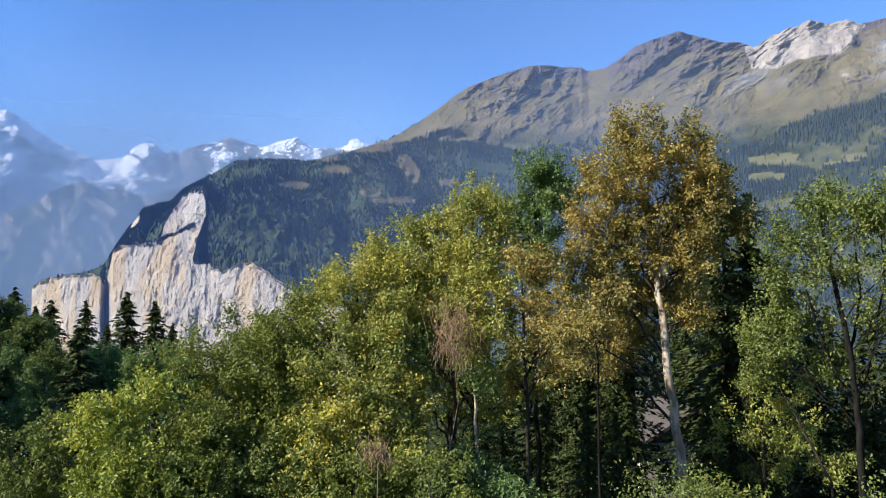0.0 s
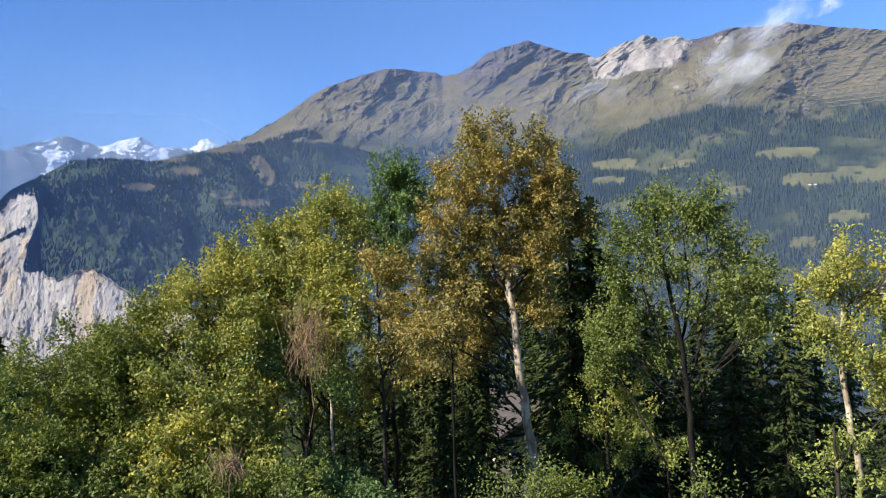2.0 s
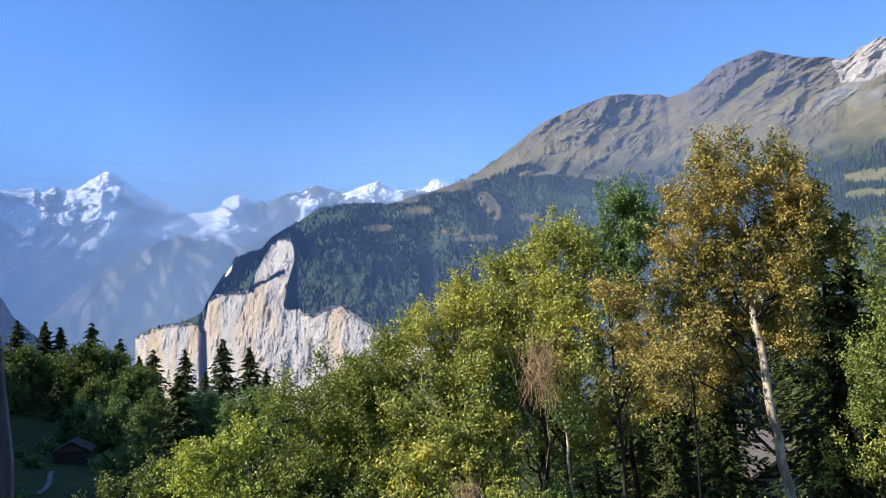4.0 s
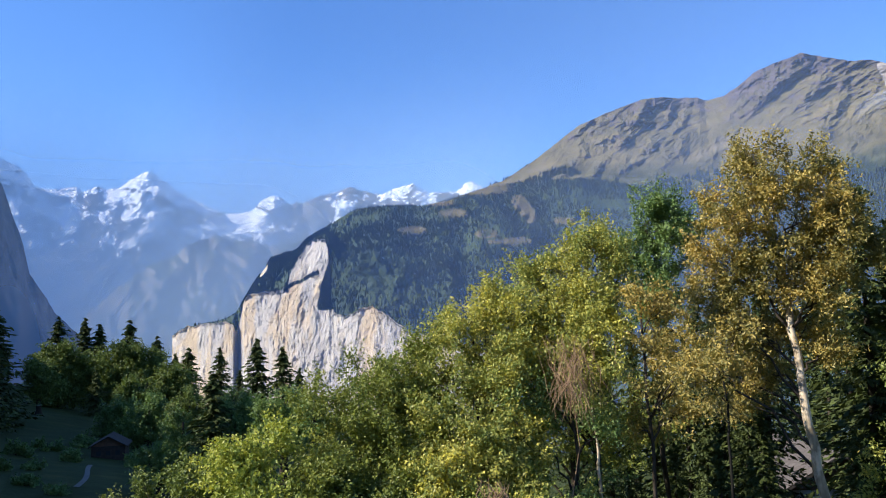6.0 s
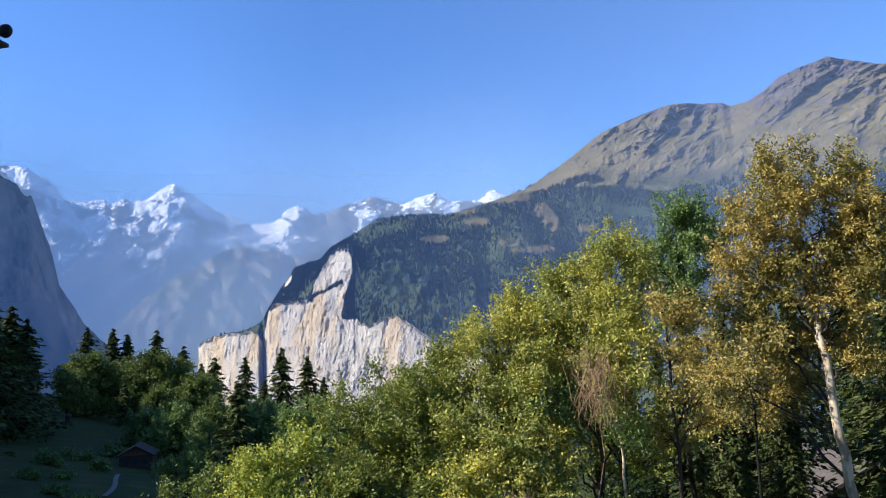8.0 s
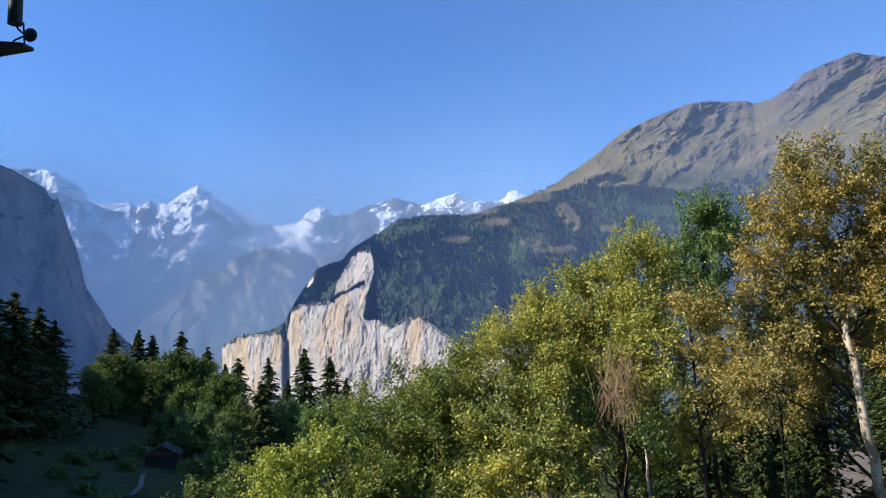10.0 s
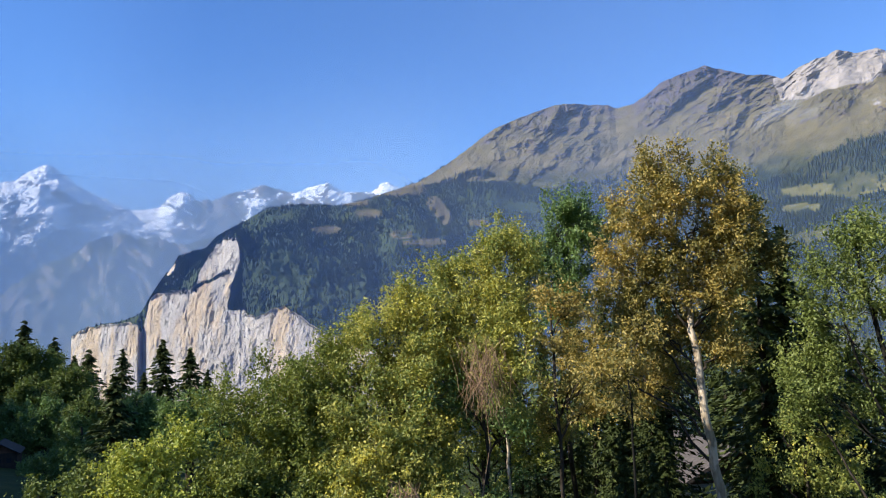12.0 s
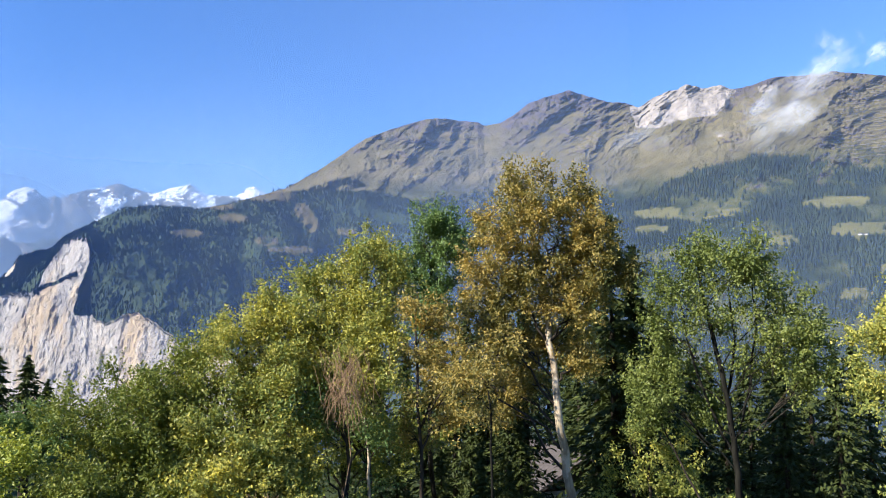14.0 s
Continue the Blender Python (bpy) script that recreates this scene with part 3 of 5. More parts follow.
ALP_SPURS += ((3.0, 13.7, 0.2, 11.0, 41, 1.3, 0.55), (5.2, 13.4, 2.5, 11.0, 45, 1.2, 0.5), (7.2, 13.2, 4.3, 10.9, 41, 1.4, 0.6), (9.8, 13.6, 7.1, 10.5, 38, 1.5, 0.8), (12.4, 13.6, 10.6, 10.6, 30, 1.4, 0.8), (15.6, 13.8, 14.0, 10.8, 30, 1.5, 0.7), (19.2, 14.6, 17.9, 11.2, 38, 1.2, 0.7), (21.6, 14.4, 20.0, 11.2, 30, 1.0, 0.7), (25.9, 17.8, 22.4, 14.6, 68, 2.2, 1.2), (29.0, 16.9, 25.4, 13.6, 45, 1.6, 1.0), (32.0, 17.6, 28.4, 13.0, 52, 1.8, 1.2), (36.5, 17.2, 34.6, 11.0, 75, 2.2, 2.6), (31.6, 13.0, 30.0, 10.0, 30, 1.2, 0.8))
alp = loft("grassy_mountain", -9, 62, 820,
     [([(-9, 1700), (10, 1400), (62, 1300)], [(-9, -5), (62, -11)]),
      ([(-9, 2300), (10, 2050), (30, 1850), (62, 1800)], [(-9, 5.0), (10, 3.0), (30, 3.0), (62, 2)]),
      ([(-9, 2700), (10, 2650), (30, 2450), (62, 2400)], [(-9, 8.6), (0, 10.6), (10, 9.8), (20, 9.4), (30, 10.2), (62, 8)]),
      ([(-9, 3000), (10, 3350), (30, 3150), (62, 3000)], CREST),
      ([(-9, 3500), (10, 3900), (30, 3700), (62, 3500)], [(-9, 5), (62, 6)])],
     (20, 34, 130, 6), (4, 4, 2.5, 15, 8), M_ALP, "high grassy mountain with brown rock ribs and gullies", seed=53.0, flute=(50, 95, 230, -0.60), crisp=0.66, soft_faces=False, spurs=ALP_SPURS, jag=0.05)


def az_el(p):
    p = np.asarray(p)
    r = np.hypot(p[..., 0], p[..., 1])
    return np.degrees(np.arctan2(p[..., 0], p[..., 1])), np.degrees(np.arctan2(p[..., 2] - EYE, r))


def pale_outcrop():
    """The bare white limestone crag below the crest: its faces take the pale rock."""
    ob = bpy.data.objects["grassy_mountain"]
    ob.data.materials.append(M_WHITE)
    nv, nu = alp.shape[:2]
    c = (alp[:-1, :-1] + alp[1:, 1:]) / 2
    a, e = az_el(c)
    edge = np.array([[noise.fractal(Vector(p) * 0.006, 0.8, 2.0, 4) for p in row] for row in c])
    low = np.interp(a, [21.5, 22.3, 24.6, 27.5, 29.2, 30], [17.5, 15.2, 14.9, 15.7, 16.7, 18.0])
    inside = (e > low + 0.5 * edge) & (a > 21.9) & (a < 29.3)
    inside |= (np.hypot((a - 31.2) / 0.5, (e - 16.9) / 0.25) + 0.6 * edge < 1) | (np.hypot((a - 28.1) / 0.35, (e - 14.0) / 0.22) + 0.8 * edge < 0.8)
    ob.data.polygons.foreach_set("material_index", inside.astype(np.int32).ravel())


pale_outcrop()


def snow_cover():
    """Where the far range shows ice or bare rock instead of snow."""
    n = Nodes("glacier_ice")
    c = n.ramp(n.noise(0.006, 8.0, 0.7, (1, 1, 2.5)), [(0.3, (0.76, 0.80, 0.86)), (0.5, (0.92, 0.93, 0.94))])
    n.bump(n.noise(0.006, 8.0, 0.6), 0.3, 8.0)
    ob = bpy.data.objects["snow_mountains"]
    ob.data.materials.append(n.done(c, 0.6, 0.0, 0.3))
    ob.data.materials.append(M_BARE)
    m = (snow[:-1, :-1] + snow[1:, 1:]) / 2
    a, e = az_el(m)
    crest = curve_at(SNOW, a)
    rag = ruffle(a, e * 1.8, 0.55, 5.0, 7)
    cover = 0.30 - 0.22 * np.clip((7.7 - e) / 1.2, -0.6, 2.5) + 0.75 * rag
    cover += np.interp(a, [-40, -31, -26, -23, -20.4, -19.6, -17.6, -16.6, -14, -13.4, -9, -7], [0.12, 0.10, 0.10, 0.2, 0.0, -0.8, -0.8, 0.0, -0.15, 0.05, 0.0, 0.0])
    cover += 0.15 * (crest - e < 0.35)
    index = np.where(cover + 0.35 * ruffle(a, e * 1.6, 2.4, 6.0, 5) > 0.40, 0, 2)
    ice = np.hypot((a + 23.4) / 1.75, (e - 8.25 - 0.1 * (a + 23.4)) / 0.8) + 0.35 * rag < 1
    ice |= np.hypot((a + 35.4) / 0.9, (e - 9.9) / 0.3) + 0.4 * rag < 1
    index[ice] = 1
    ob.data.polygons.foreach_set("material_index", index.astype(np.int32).ravel())


snow_cover()


def shaded_edges():
    """Wooded ground on the cliff's flank and a bare patch of rock on the shoulder's edge."""
    ob = bpy.data.objects["limestone_cliff"]
    ob.data.materials.append(M_FOREST)
    a, e = az_el((cliff[:-1, :-1] + cliff[1:, 1:]) / 2)
    rag = ruffle(a, e, 1.2, 8.0, 5)
    wood = (a > flank_line(e) + 0.3 * rag) & (a < -17.0) & (e > 1.8)
    ledge = (np.abs(e - (3.4 + (a + 20.4) * 0.5)) < 0.07 + 0.2 * rag) & (a > -20.5) & (a < -18.0)
    ob.data.polygons.foreach_set("material_index", (wood | ledge).astype(np.int32).ravel())
    ob = bpy.data.objects["forested_shoulder"]
    ob.data.materials.append(M_CLIFF)
    a, e = az_el((shoulder[:-1, :-1] + shoulder[1:, 1:]) / 2)
    bare = np.hypot((a + 22.0 - 0.5 * (e - 4.6)) / 0.2, (e - 4.6) / 0.5) + 1.3 * ruffle(a, e, 2.2, 9.0, 5) < 1
    ob.data.polygons.foreach_set("material_index", bare.astype(np.int32).ravel())


def flank_line(e):
    """Heading of the wooded flank's edge by height angle."""
    return np.interp(e, [1.7, 2.4, 3.4, 4.7, 5.9, 7.0], [-18.1, -18.0, -17.85, -17.4, -17.1, -16.9])


shaded_edges()


# ---- far forests ----
def spruce_shape(sides=3):
    """Two stacked ragged cones, one unit high."""
    v, f = [], []
    for z0, z1, r in ((0.0, 0.62, 0.20), (0.36, 1.0, 0.135)):
        b = len(v)
        for k in range(sides):
            a = 2 * math.pi * k / sides
            q = r * (1.15 if k % 2 else 0.8)
            v.append((q * math.cos(a), q * math.sin(a), z0 + (0.03 if k % 2 else 0.0)))
        v.append((0, 0, z1))
        f += [(b + k, b + (k + 1) % sides, b + sides) for k in range(sides)]
    return np.array(v), np.array(f)


def scatter(name, grid, want, count, size, seed, label):
    """Many small spruces on a mountain side, where want(az, el, noise) says so."""
    rng = np.random.default_rng(seed)
    nv, nu = grid.shape[:2]
    e1 = grid[1:, :-1] - grid[:-1, :-1]
    e2 = grid[:-1, 1:] - grid[:-1, :-1]
    mid = (grid[:-1, :-1] + grid[1:, 1:]) / 2
    d = np.hypot(mid[..., 0], mid[..., 1])
    area = np.linalg.norm(np.cross(e1, e2), axis=-1) / d ** 1.0
    a, e = az_el(mid)
    ns = np.array([[noise.fractal(Vector(p) * 0.0045, 0.7, 2.0, 5) for p in row] for row in mid])
    w = area * want(a, e, ns)
    w = (w / w.sum()).ravel()
    pick = rng.choice(w.size, count, p=w)
    i, j = np.unravel_index(pick, mid.shape[:2])
    s, t = rng.random((2, count))
    p = grid[i, j] + e1[i, j] * s[:, None] + e2[i, j] * t[:, None]
    h = size * rng.uniform(0.45, 1.35, count)
    wd = h * rng.uniform(1.2, 2.1, count)
    sv, sf = spruce_shape()
    v = p[:, None] + sv[None] * np.stack([wd, wd, h], -1)[:, None]
    v[..., 2] -= 1.5
    f = sf[None] + (np.arange(count) * len(sv))[:, None, None]
    ob = mesh_part(name, fast_mesh(name, v.reshape(-1, 3), f.reshape(-1, 3)), FAR_SPRUCE)
    tagged(ob, label, "forest", kind="stuff")


def blob(a, e, at, ae, wa, we):
    return np.clip(1.3 - np.hypot((a - at) / wa, (e - ae) / we), 0, 0.5) * 2


GLADES = ((-5.4, 7.2, 1.0, 0.4), (-2.9, 9.5, 0.45, 0.45), (-2.5, 9.0, 0.4, 0.5), (-2.1, 8.4, 0.35, 0.5), (-9.0, 9.7, 1.3, 0.3), (-6.1, 10.6, 2.2, 0.45), (-8.0, 8.8, 1.0, 0.3), (-4.0, 6.6, 1.6, 0.25), (-11, 7.6, 0.9, 0.25), (0.5, 8.0, 0.8, 0.25))
PASTURES = ((25.8, 8.8, 3.6, 0.5), (23.0, 7.7, 1.1, 0.3), (35.2, 8.8, 2.0, 0.35), (40.3, 7.1, 2.4, 0.75), (36.6, 6.9, 1.6, 0.5), (31.7, 6.5, 0.9, 0.3), (38.8, 4.2, 1.2, 0.4), (36.0, 2.6, 1.0, 0.4))


def cleared(a, e, spots, ns):
    gap = np.zeros_like(a)
    for c in spots:
        gap = np.maximum(gap, blob(a, e, *c))
    return np.clip(gap * 1.9 + ns * 1.7 * (gap > 0) - 0.30, 0, 1)


def on_shoulder(a, e, ns):
    bare = np.hypot((a + 22.0 - 0.5 * (e - 4.6)) / 0.2, (e - 4.6) / 0.5) < 1
    return np.clip(1.05 + ns * 1.3, 0.12, 1.4) * (1 - bare) * np.where(a < -23.6, 0.06, 1.0) * (1 - 0.97 * cleared(a, e, GLADES, ns)) * (a < 16) * (e > -4)


def on_alp(a, e, ns):
    line = np.interp(a, [-9, -8.2, -3.6, 0.7, 3.7, 9.1, 11.6, 20.6, 24.6, 27.4, 30.3, 34, 38, 42], [9.8, 10.2, 10.8, 11.5, 11.0, 10.4, 9.8, 9.9, 10.9, 11.3, 11.8, 11.8, 12.6, 12.4])
    below = np.clip((line + ns * 1.6 - e) / 0.5, 0, 1)
    return below * np.clip(0.9 + ns * 3.0, 0.04, 1.5) * (1 - 0.98 * cleared(a, e, PASTURES, ns)) * (e > -8) * (a < 46)


def clearing_ground(name, grid, spots, material):
    """The open grass of forest clearings takes its own ground."""
    ob = bpy.data.objects[name]
    ob.data.materials.append(material)
    k = len(ob.data.materials) - 1
    c = (grid[:-1, :-1] + grid[1:, 1:]) / 2
    a, e = az_el(c)
    ns = np.array([[noise.fractal(Vector(p) * 0.0045, 0.7, 2.0, 5) for p in row] for row in c])
    idx = np.zeros(len(ob.data.polygons), np.int32)
    ob.data.polygons.foreach_get("material_index", idx)
    idx[(cleared(a, e, spots, ns) > 0.3).ravel()] = k
    ob.data.polygons.foreach_set("material_index", idx)


clearing_ground("forested_shoulder", shoulder, GLADES, M_DRY)
clearing_ground("grassy_mountain", alp, PASTURES, M_PASTURE)
scatter("spruce_forest", shoulder, on_shoulder, 68000, 8.4, 5, "dense dark spruce forest covering the shoulder above the cliff")
scatter("mountain_forest", alp, on_alp, 70000, 15.5, 6, "dark spruce forest with clearings on the lower mountain side")



def on_ledge(a, e, ns):
    band = np.abs(e - (3.4 + (a + 20.4) * 0.5)) + 0.3 * ns < 0.12
    band &= (a > -20.6) & (a < -18.0)
    slope = (a > -22.8) & (a < -20.2) & (e > 3.15 + 0.3 * ns)
    rim = (np.abs(e - curve_at(CLIFF_TOP, a)) < 0.2) & (ns > 0.05) & (a > -23.3)
    tongue = (a > flank_line(e) + 0.15 * ns) & (a < -17.0) & (e > 1.8)
    return (band * 1.0 + slope * 1.0 + tongue * 1.6 + rim * 0.5) * np.clip(1 + ns, 0.2, 1.5) + 1e-9


scatter("ledge_spruces", cliff, on_ledge, 3200, 8.5, 7, "dark spruces clinging to ledges of the cliff")


# ---- trees ----
def leaf_cards(centres, size, rng, up=0.7, long=1.7):
    """Small pointed, folded leaves (two triangles each) with scattered tilt."""
    n = len(centres)
    d = rng.normal(size=(n, 3))
    d[:, 2] -= 0.3
    d /= np.linalg.norm(d, axis=1)[:, None]
    nrm = rng.normal(size=(n, 3))
    nrm[:, 2] = np.abs(nrm[:, 2]) + up
    s = np.cross(d, nrm)
    s /= np.linalg.norm(s, axis=1)[:, None] + 1e-9
    w = size * rng.uniform(0.65, 1.3, n)[:, None]
    fold = np.cross(s, d) * w * 0.22
    v = np.stack([centres - d * w * long / 2, centres + s * w / 2 + fold, centres + d * w * long / 2, centres - s * w / 2 + fold], 1)
    f = np.arange(n * 4).reshape(n, 4)
    return v.reshape(-1, 3), f


def bend(a, b, rng, k=6, sag=0.0, wild=0.08):
    t = np.linspace(0, 1, k)[:, None]
    p = a + (b - a) * t
    L = np.linalg.norm(b - a)
    p += rng.normal(size=(k, 3)) * wild * L * (t * (1 - t)) * 2
    p[:, 2] += sag * L * (t * (1 - t))[:, 0] * 4
    return p


def leafy_tree(name, r, base_az, trunk_line, lobes, leaf, bark, label, seed, clusters=26, leaves=62, size=0.10, spread=0.34, girth=0.16, category="tree", limb_r=0.05, depth=0.9, skirt=None, forks=(), gaps=-0.14):
    """A broadleaved tree. trunk_line: headings and height angles that the trunk passes; lobes: (heading, height angle, half width, half height) of the crown's masses, in degrees as seen from the eye, and metres by which one stands behind the trunk."""
    rng = np.random.default_rng(seed)
    foot = place(base_az, 0, r)
    foot[2] = ground_z(foot[0], foot[1]) - 0.1
    root = new(name)
    root.location = foot
    pts = [foot] + [place(a, e, r - 0.15 if e < 0 else r + 0.5) for a, e in trunk_line]
    line = [pts[0]]
    for a, b in zip(pts[:-1], pts[1:]):
        line += list(bend(a, b, rng, 6, 0, 0.02)[1:])
    line = np.array(line)
    k = np.linspace(0, 1, len(line))
    trunk_rad = girth * (1.15 - k) ** 0.8 + 0.012
    trunk_rad[0] *= 1.5
    v, f = tube(line, trunk_rad, 9)
    stem = mesh_part("trunk", fast_mesh("trunk", v - foot, f, True), bark, root)
    for way in forks:
        q = [np.array(place(a, e, r + rng.uniform(-0.5, 0.3))) for a, e in way]
        run = np.concatenate([bend(a, b, rng, 5, 0, 0.03)[(1 if i else 0):] for i, (a, b) in enumerate(zip(q[:-1], q[1:]))])
        run[0] = line[np.argmin(np.abs(line[:, 2] - run[0][2]))]
        v, f = tube(run, np.linspace(girth * 0.55, 0.015, len(run)), 7)
        mesh_part("limb", fast_mesh("limb", v - foot, f, True), bark, stem)
    all_leaf, twigs = [], []
    more = [(a + rng.uniform(-0.8, 0.8) * wa, e - rng.uniform(0.0, 0.6) * we, wa * 0.75, we * 0.75, *behind) for a, e, wa, we, *behind in lobes]
    if skirt is not None:
        for a, e, wa, we, *behind in lobes:
            while e > skirt:
                e -= 1.5
                more.append((a + rng.uniform(-1.2, 1.2), e, rng.uniform(1.1, 1.7), rng.uniform(1.0, 1.5)))
    for k, (a, e, wa, we, *behind) in enumerate(list(lobes) + more):
        rr = r + sum(behind) + rng.uniform(-0.5, 0.5) * depth * (1 if k < len(lobes) else 2.0)
        if k >= 2 * len(lobes):
            rr -= 0.20 * max(0.0, lobes[0][1] - e)
        c = place(a, e, rr)
        rx = rr * math.tan(radians(wa))
        rz = rr * math.tan(radians(we))
        ry = 0.5 * (rx + rz) * depth
        low = np.argmin(np.abs(line[:, 2] - (c[2] - 0.9 * abs(c[0] - np.interp(c[2], line[:, 2], line[:, 0])) - rz * 0.7)))
        low = max(3, min(low, len(line) - 2))
        limb = bend(line[low], c, rng, 7, 0.06, 0.08)
        lr = np.linspace(min(limb_r, trunk_rad[low] * 0.8), 0.012, 7)
        v, f = tube(limb, lr, 6)
        if k < len(lobes):
            mesh_part("limb", fast_mesh("limb", v - foot, f, True), BARK if bark is BARK_PALE else bark, stem)
        vol = max(0.25, min(3.2, (rx * rz) / 1.2))
        m = max(5, int(clusters * vol * 1.25))
        q = rng.normal(size=(m, 3))
        q /= np.linalg.norm(q, axis=1)[:, None]
        q *= rng.uniform(0.35, 1.06, m)[:, None] ** 0.55
        side = np.array([math.cos(radians(a)), -math.sin(radians(a)), 0])
        out = np.array([math.sin(radians(a)), math.cos(radians(a)), 0])
        cl = c + q[:, :1] * rx * side + q[:, 1:2] * ry * out + q[:, 2:] * rz * np.array([0, 0, 1.0])
        hole = np.array([noise.noise(Vector(p) * 0.9) + 0.7 * noise.noise(Vector(p) * 2.3) for p in cl])
        cl = cl[hole > gaps - 0.09]
        for p in cl[::2]:
            s = limb[rng.integers(2, 7)]
            twigs.append(tube(bend(s, p + (p - s) * 0.15, rng, 4, 0.05, 0.1), (0.014, 0.010, 0.007, 0.003), 3))
        n = rng.integers(int(leaves * 1.2), int(leaves * 2.7), len(cl))
        rep = np.repeat(np.arange(len(cl)), n)
        ax = (cl - c) / (np.linalg.norm(cl - c, axis=1)[:, None] + 1e-6)
        ax = ax[:, None] * 0.7 + np.array([0, 0, 0.55]) + rng.normal(size=(len(cl), 4, 3)) * 0.6
        ax /= np.linalg.norm(ax, axis=2)[..., None]
        which = rng.integers(0, 4, len(rep))
        t = rng.uniform(-0.25, 1.0, len(rep))[:, None]
        reach = spread * 2.1 * rng.uniform(0.6, 1.25, (len(cl), 4))[rep, which][:, None]
        g = ax[rep, which] * t * reach + rng.normal(size=(len(rep), 3)) * spread * 0.30 * (1.15 - 0.6 * np.abs(t))
        all_leaf.append(cl[rep] + g)
    v, f = tubes(twigs)
    tagged(mesh_part("branchwork", fast_mesh("branchwork", v - foot, f), BARK, root), kind="stuff")
    v, f = leaf_cards(np.concatenate(all_leaf), size * 0.66, rng)
    mesh_part("crown", fast_mesh("crown", v - foot, f), leaf, root)
    return tagged(root, label, category)


def spruce_mesh(seed, height, wide, whorls, per, cards, card):
    """A spruce one piece at a time: trunk and drooping, needle-clad branches."""
    rng = np.random.default_rng(seed)
    tv, tf = tube([(0, 0, 0), (0, 0, height * 0.5), (0, 0, height)], (height * 0.018, height * 0.011, 0.01), 7)
    v, f, at = [], [], 0
    for w in range(whorls):
        h = (w + 0.6) / whorls
        reach = wide * (1 - h) ** 0.72 * rng.uniform(0.9, 1.08) + 0.08
        for k in range(per):
            a = 2 * math.pi * (k + rng.random()) / per
            L = reach * rng.uniform(0.42, 1.15)
            z = height * (0.05 + 0.95 * (h + rng.uniform(-1.9, 1.9) / whorls))
            t = rng.random(cards) ** 0.8
            c = np.stack([np.cos(a) * L * t, np.sin(a) * L * t, z - 0.42 * L * t + 0.18 * L * t ** 2], -1)
            c += rng.normal(size=(cards, 3)) * np.array([0.12, 0.12, 0.06]) * (0.3 + L * 0.35)
            d = np.stack([np.cos(a) + rng.normal(0, 0.5, cards), np.sin(a) + rng.normal(0, 0.5, cards), rng.normal(-0.45, 0.25, cards)], -1)
            d /= np.linalg.norm(d, axis=1)[:, None]
            s = np.cross(d, rng.normal(size=(cards, 3)) * 0.5 + np.array([0, 0, 1.0]))
            s /= np.linalg.norm(s, axis=1)[:, None]
            q = card * rng.uniform(0.6, 1.3, cards)[:, None]
            v.append(np.stack([c - d * q, c + s * q * 0.34, c + d * q, c - s * q * 0.34], 1).reshape(-1, 3))
    v = np.concatenate(v)
    f = np.arange(len(v)).reshape(-1, 4)
    return fast_mesh("trunk", tv, tf, True), fast_mesh("crown", v, f)


def spruce_kind(seed, height, wide, whorls, per, cards, card, label):
    root = new("spruce")
    a, b = spruce_mesh(seed, height, wide, whorls, per, cards, card)
    mesh_part("trunk", a, BARK, root)
    mesh_part("crown", b, NEEDLE, root)
    return tagged(root, label, "spruce", "spruces")


def stand_spruce(kind, height, az, top, r, spin=0.0, fat=1.0):
    p = place(az, top, r)
    g = ground_z(p[0], p[1]) - 0.3
    s = (p[2] - g) / height
    ob = copy_thing(kind, Matrix.Translation((p[0], p[1], g)) @ Matrix.Rotation(spin, 4, "Z"))
    ob.scale = (s * fat, s * fat, s)
    return ob


GOLD_TREE = leafy_tree("maple_tree", 25.0, 17.6, [(17.2, -12.5), (16.2, -5.1), (15.5, 2.9), (14.4, 9.0), (14.0, 12.0)],
    [(14.0, 11.3, 1.2, 1.5), (16.8, 10.4, 1.6, 1.8), (19.0, 9.0, 1.3, 1.6), (13.0, 8.0, 2.1, 2.2), (16.5, 7.3, 2.5, 2.3), (19.0, 6.2, 1.6, 1.9), (21.2, 4.6, 0.8, 0.9), (11.5, 4.8, 2.0, 2.1), (15.0, 3.6, 2.5, 2.2), (18.5, 2.8, 1.9, 1.6), (10.4, 1.2, 2.0, 1.9), (13.5, 0.0, 2.3, 1.8, 0.8), (17.9, -1.6, 1.4, 0.9), (17.0, 0.6, 1.6, 1.4, 1.2), (8.6, -2.0, 1.6, 1.7, 1.6), (11.8, -3.2, 1.9, 1.3, 2.2), (14.0, -3.2, 1.5, 1.2, 1.8), (12.4, -5.2, 1.2, 0.9, 2.4)],
    LEAF_GOLD, BARK_PALE, "tall maple with golden-brown autumn leaves and pale trunk", 101, 30, 76, 0.092, 0.32, 0.14, gaps=-0.60)
leafy_tree("ash_tree", 29.0, 7.0, [(6.8, -6), (6.8, 2), (7.3, 7.0), (7.4, 9.5)],
    [(7.5, 8.9, 1.3, 1.3), (6.4, 7.2, 1.8, 1.5), (8.7, 6.9, 1.1, 1.5), (5.3, 5.4, 1.7, 1.3), (7.5, 4.4, 1.9, 1.6), (6.6, 1.8, 1.8, 1.8)],
    LEAF_DEEP, BARK, "slender fresh-green ash tree behind yellowing trees", 102, 28, 70, 0.10, 0.32, 0.08, gaps=-0.34)
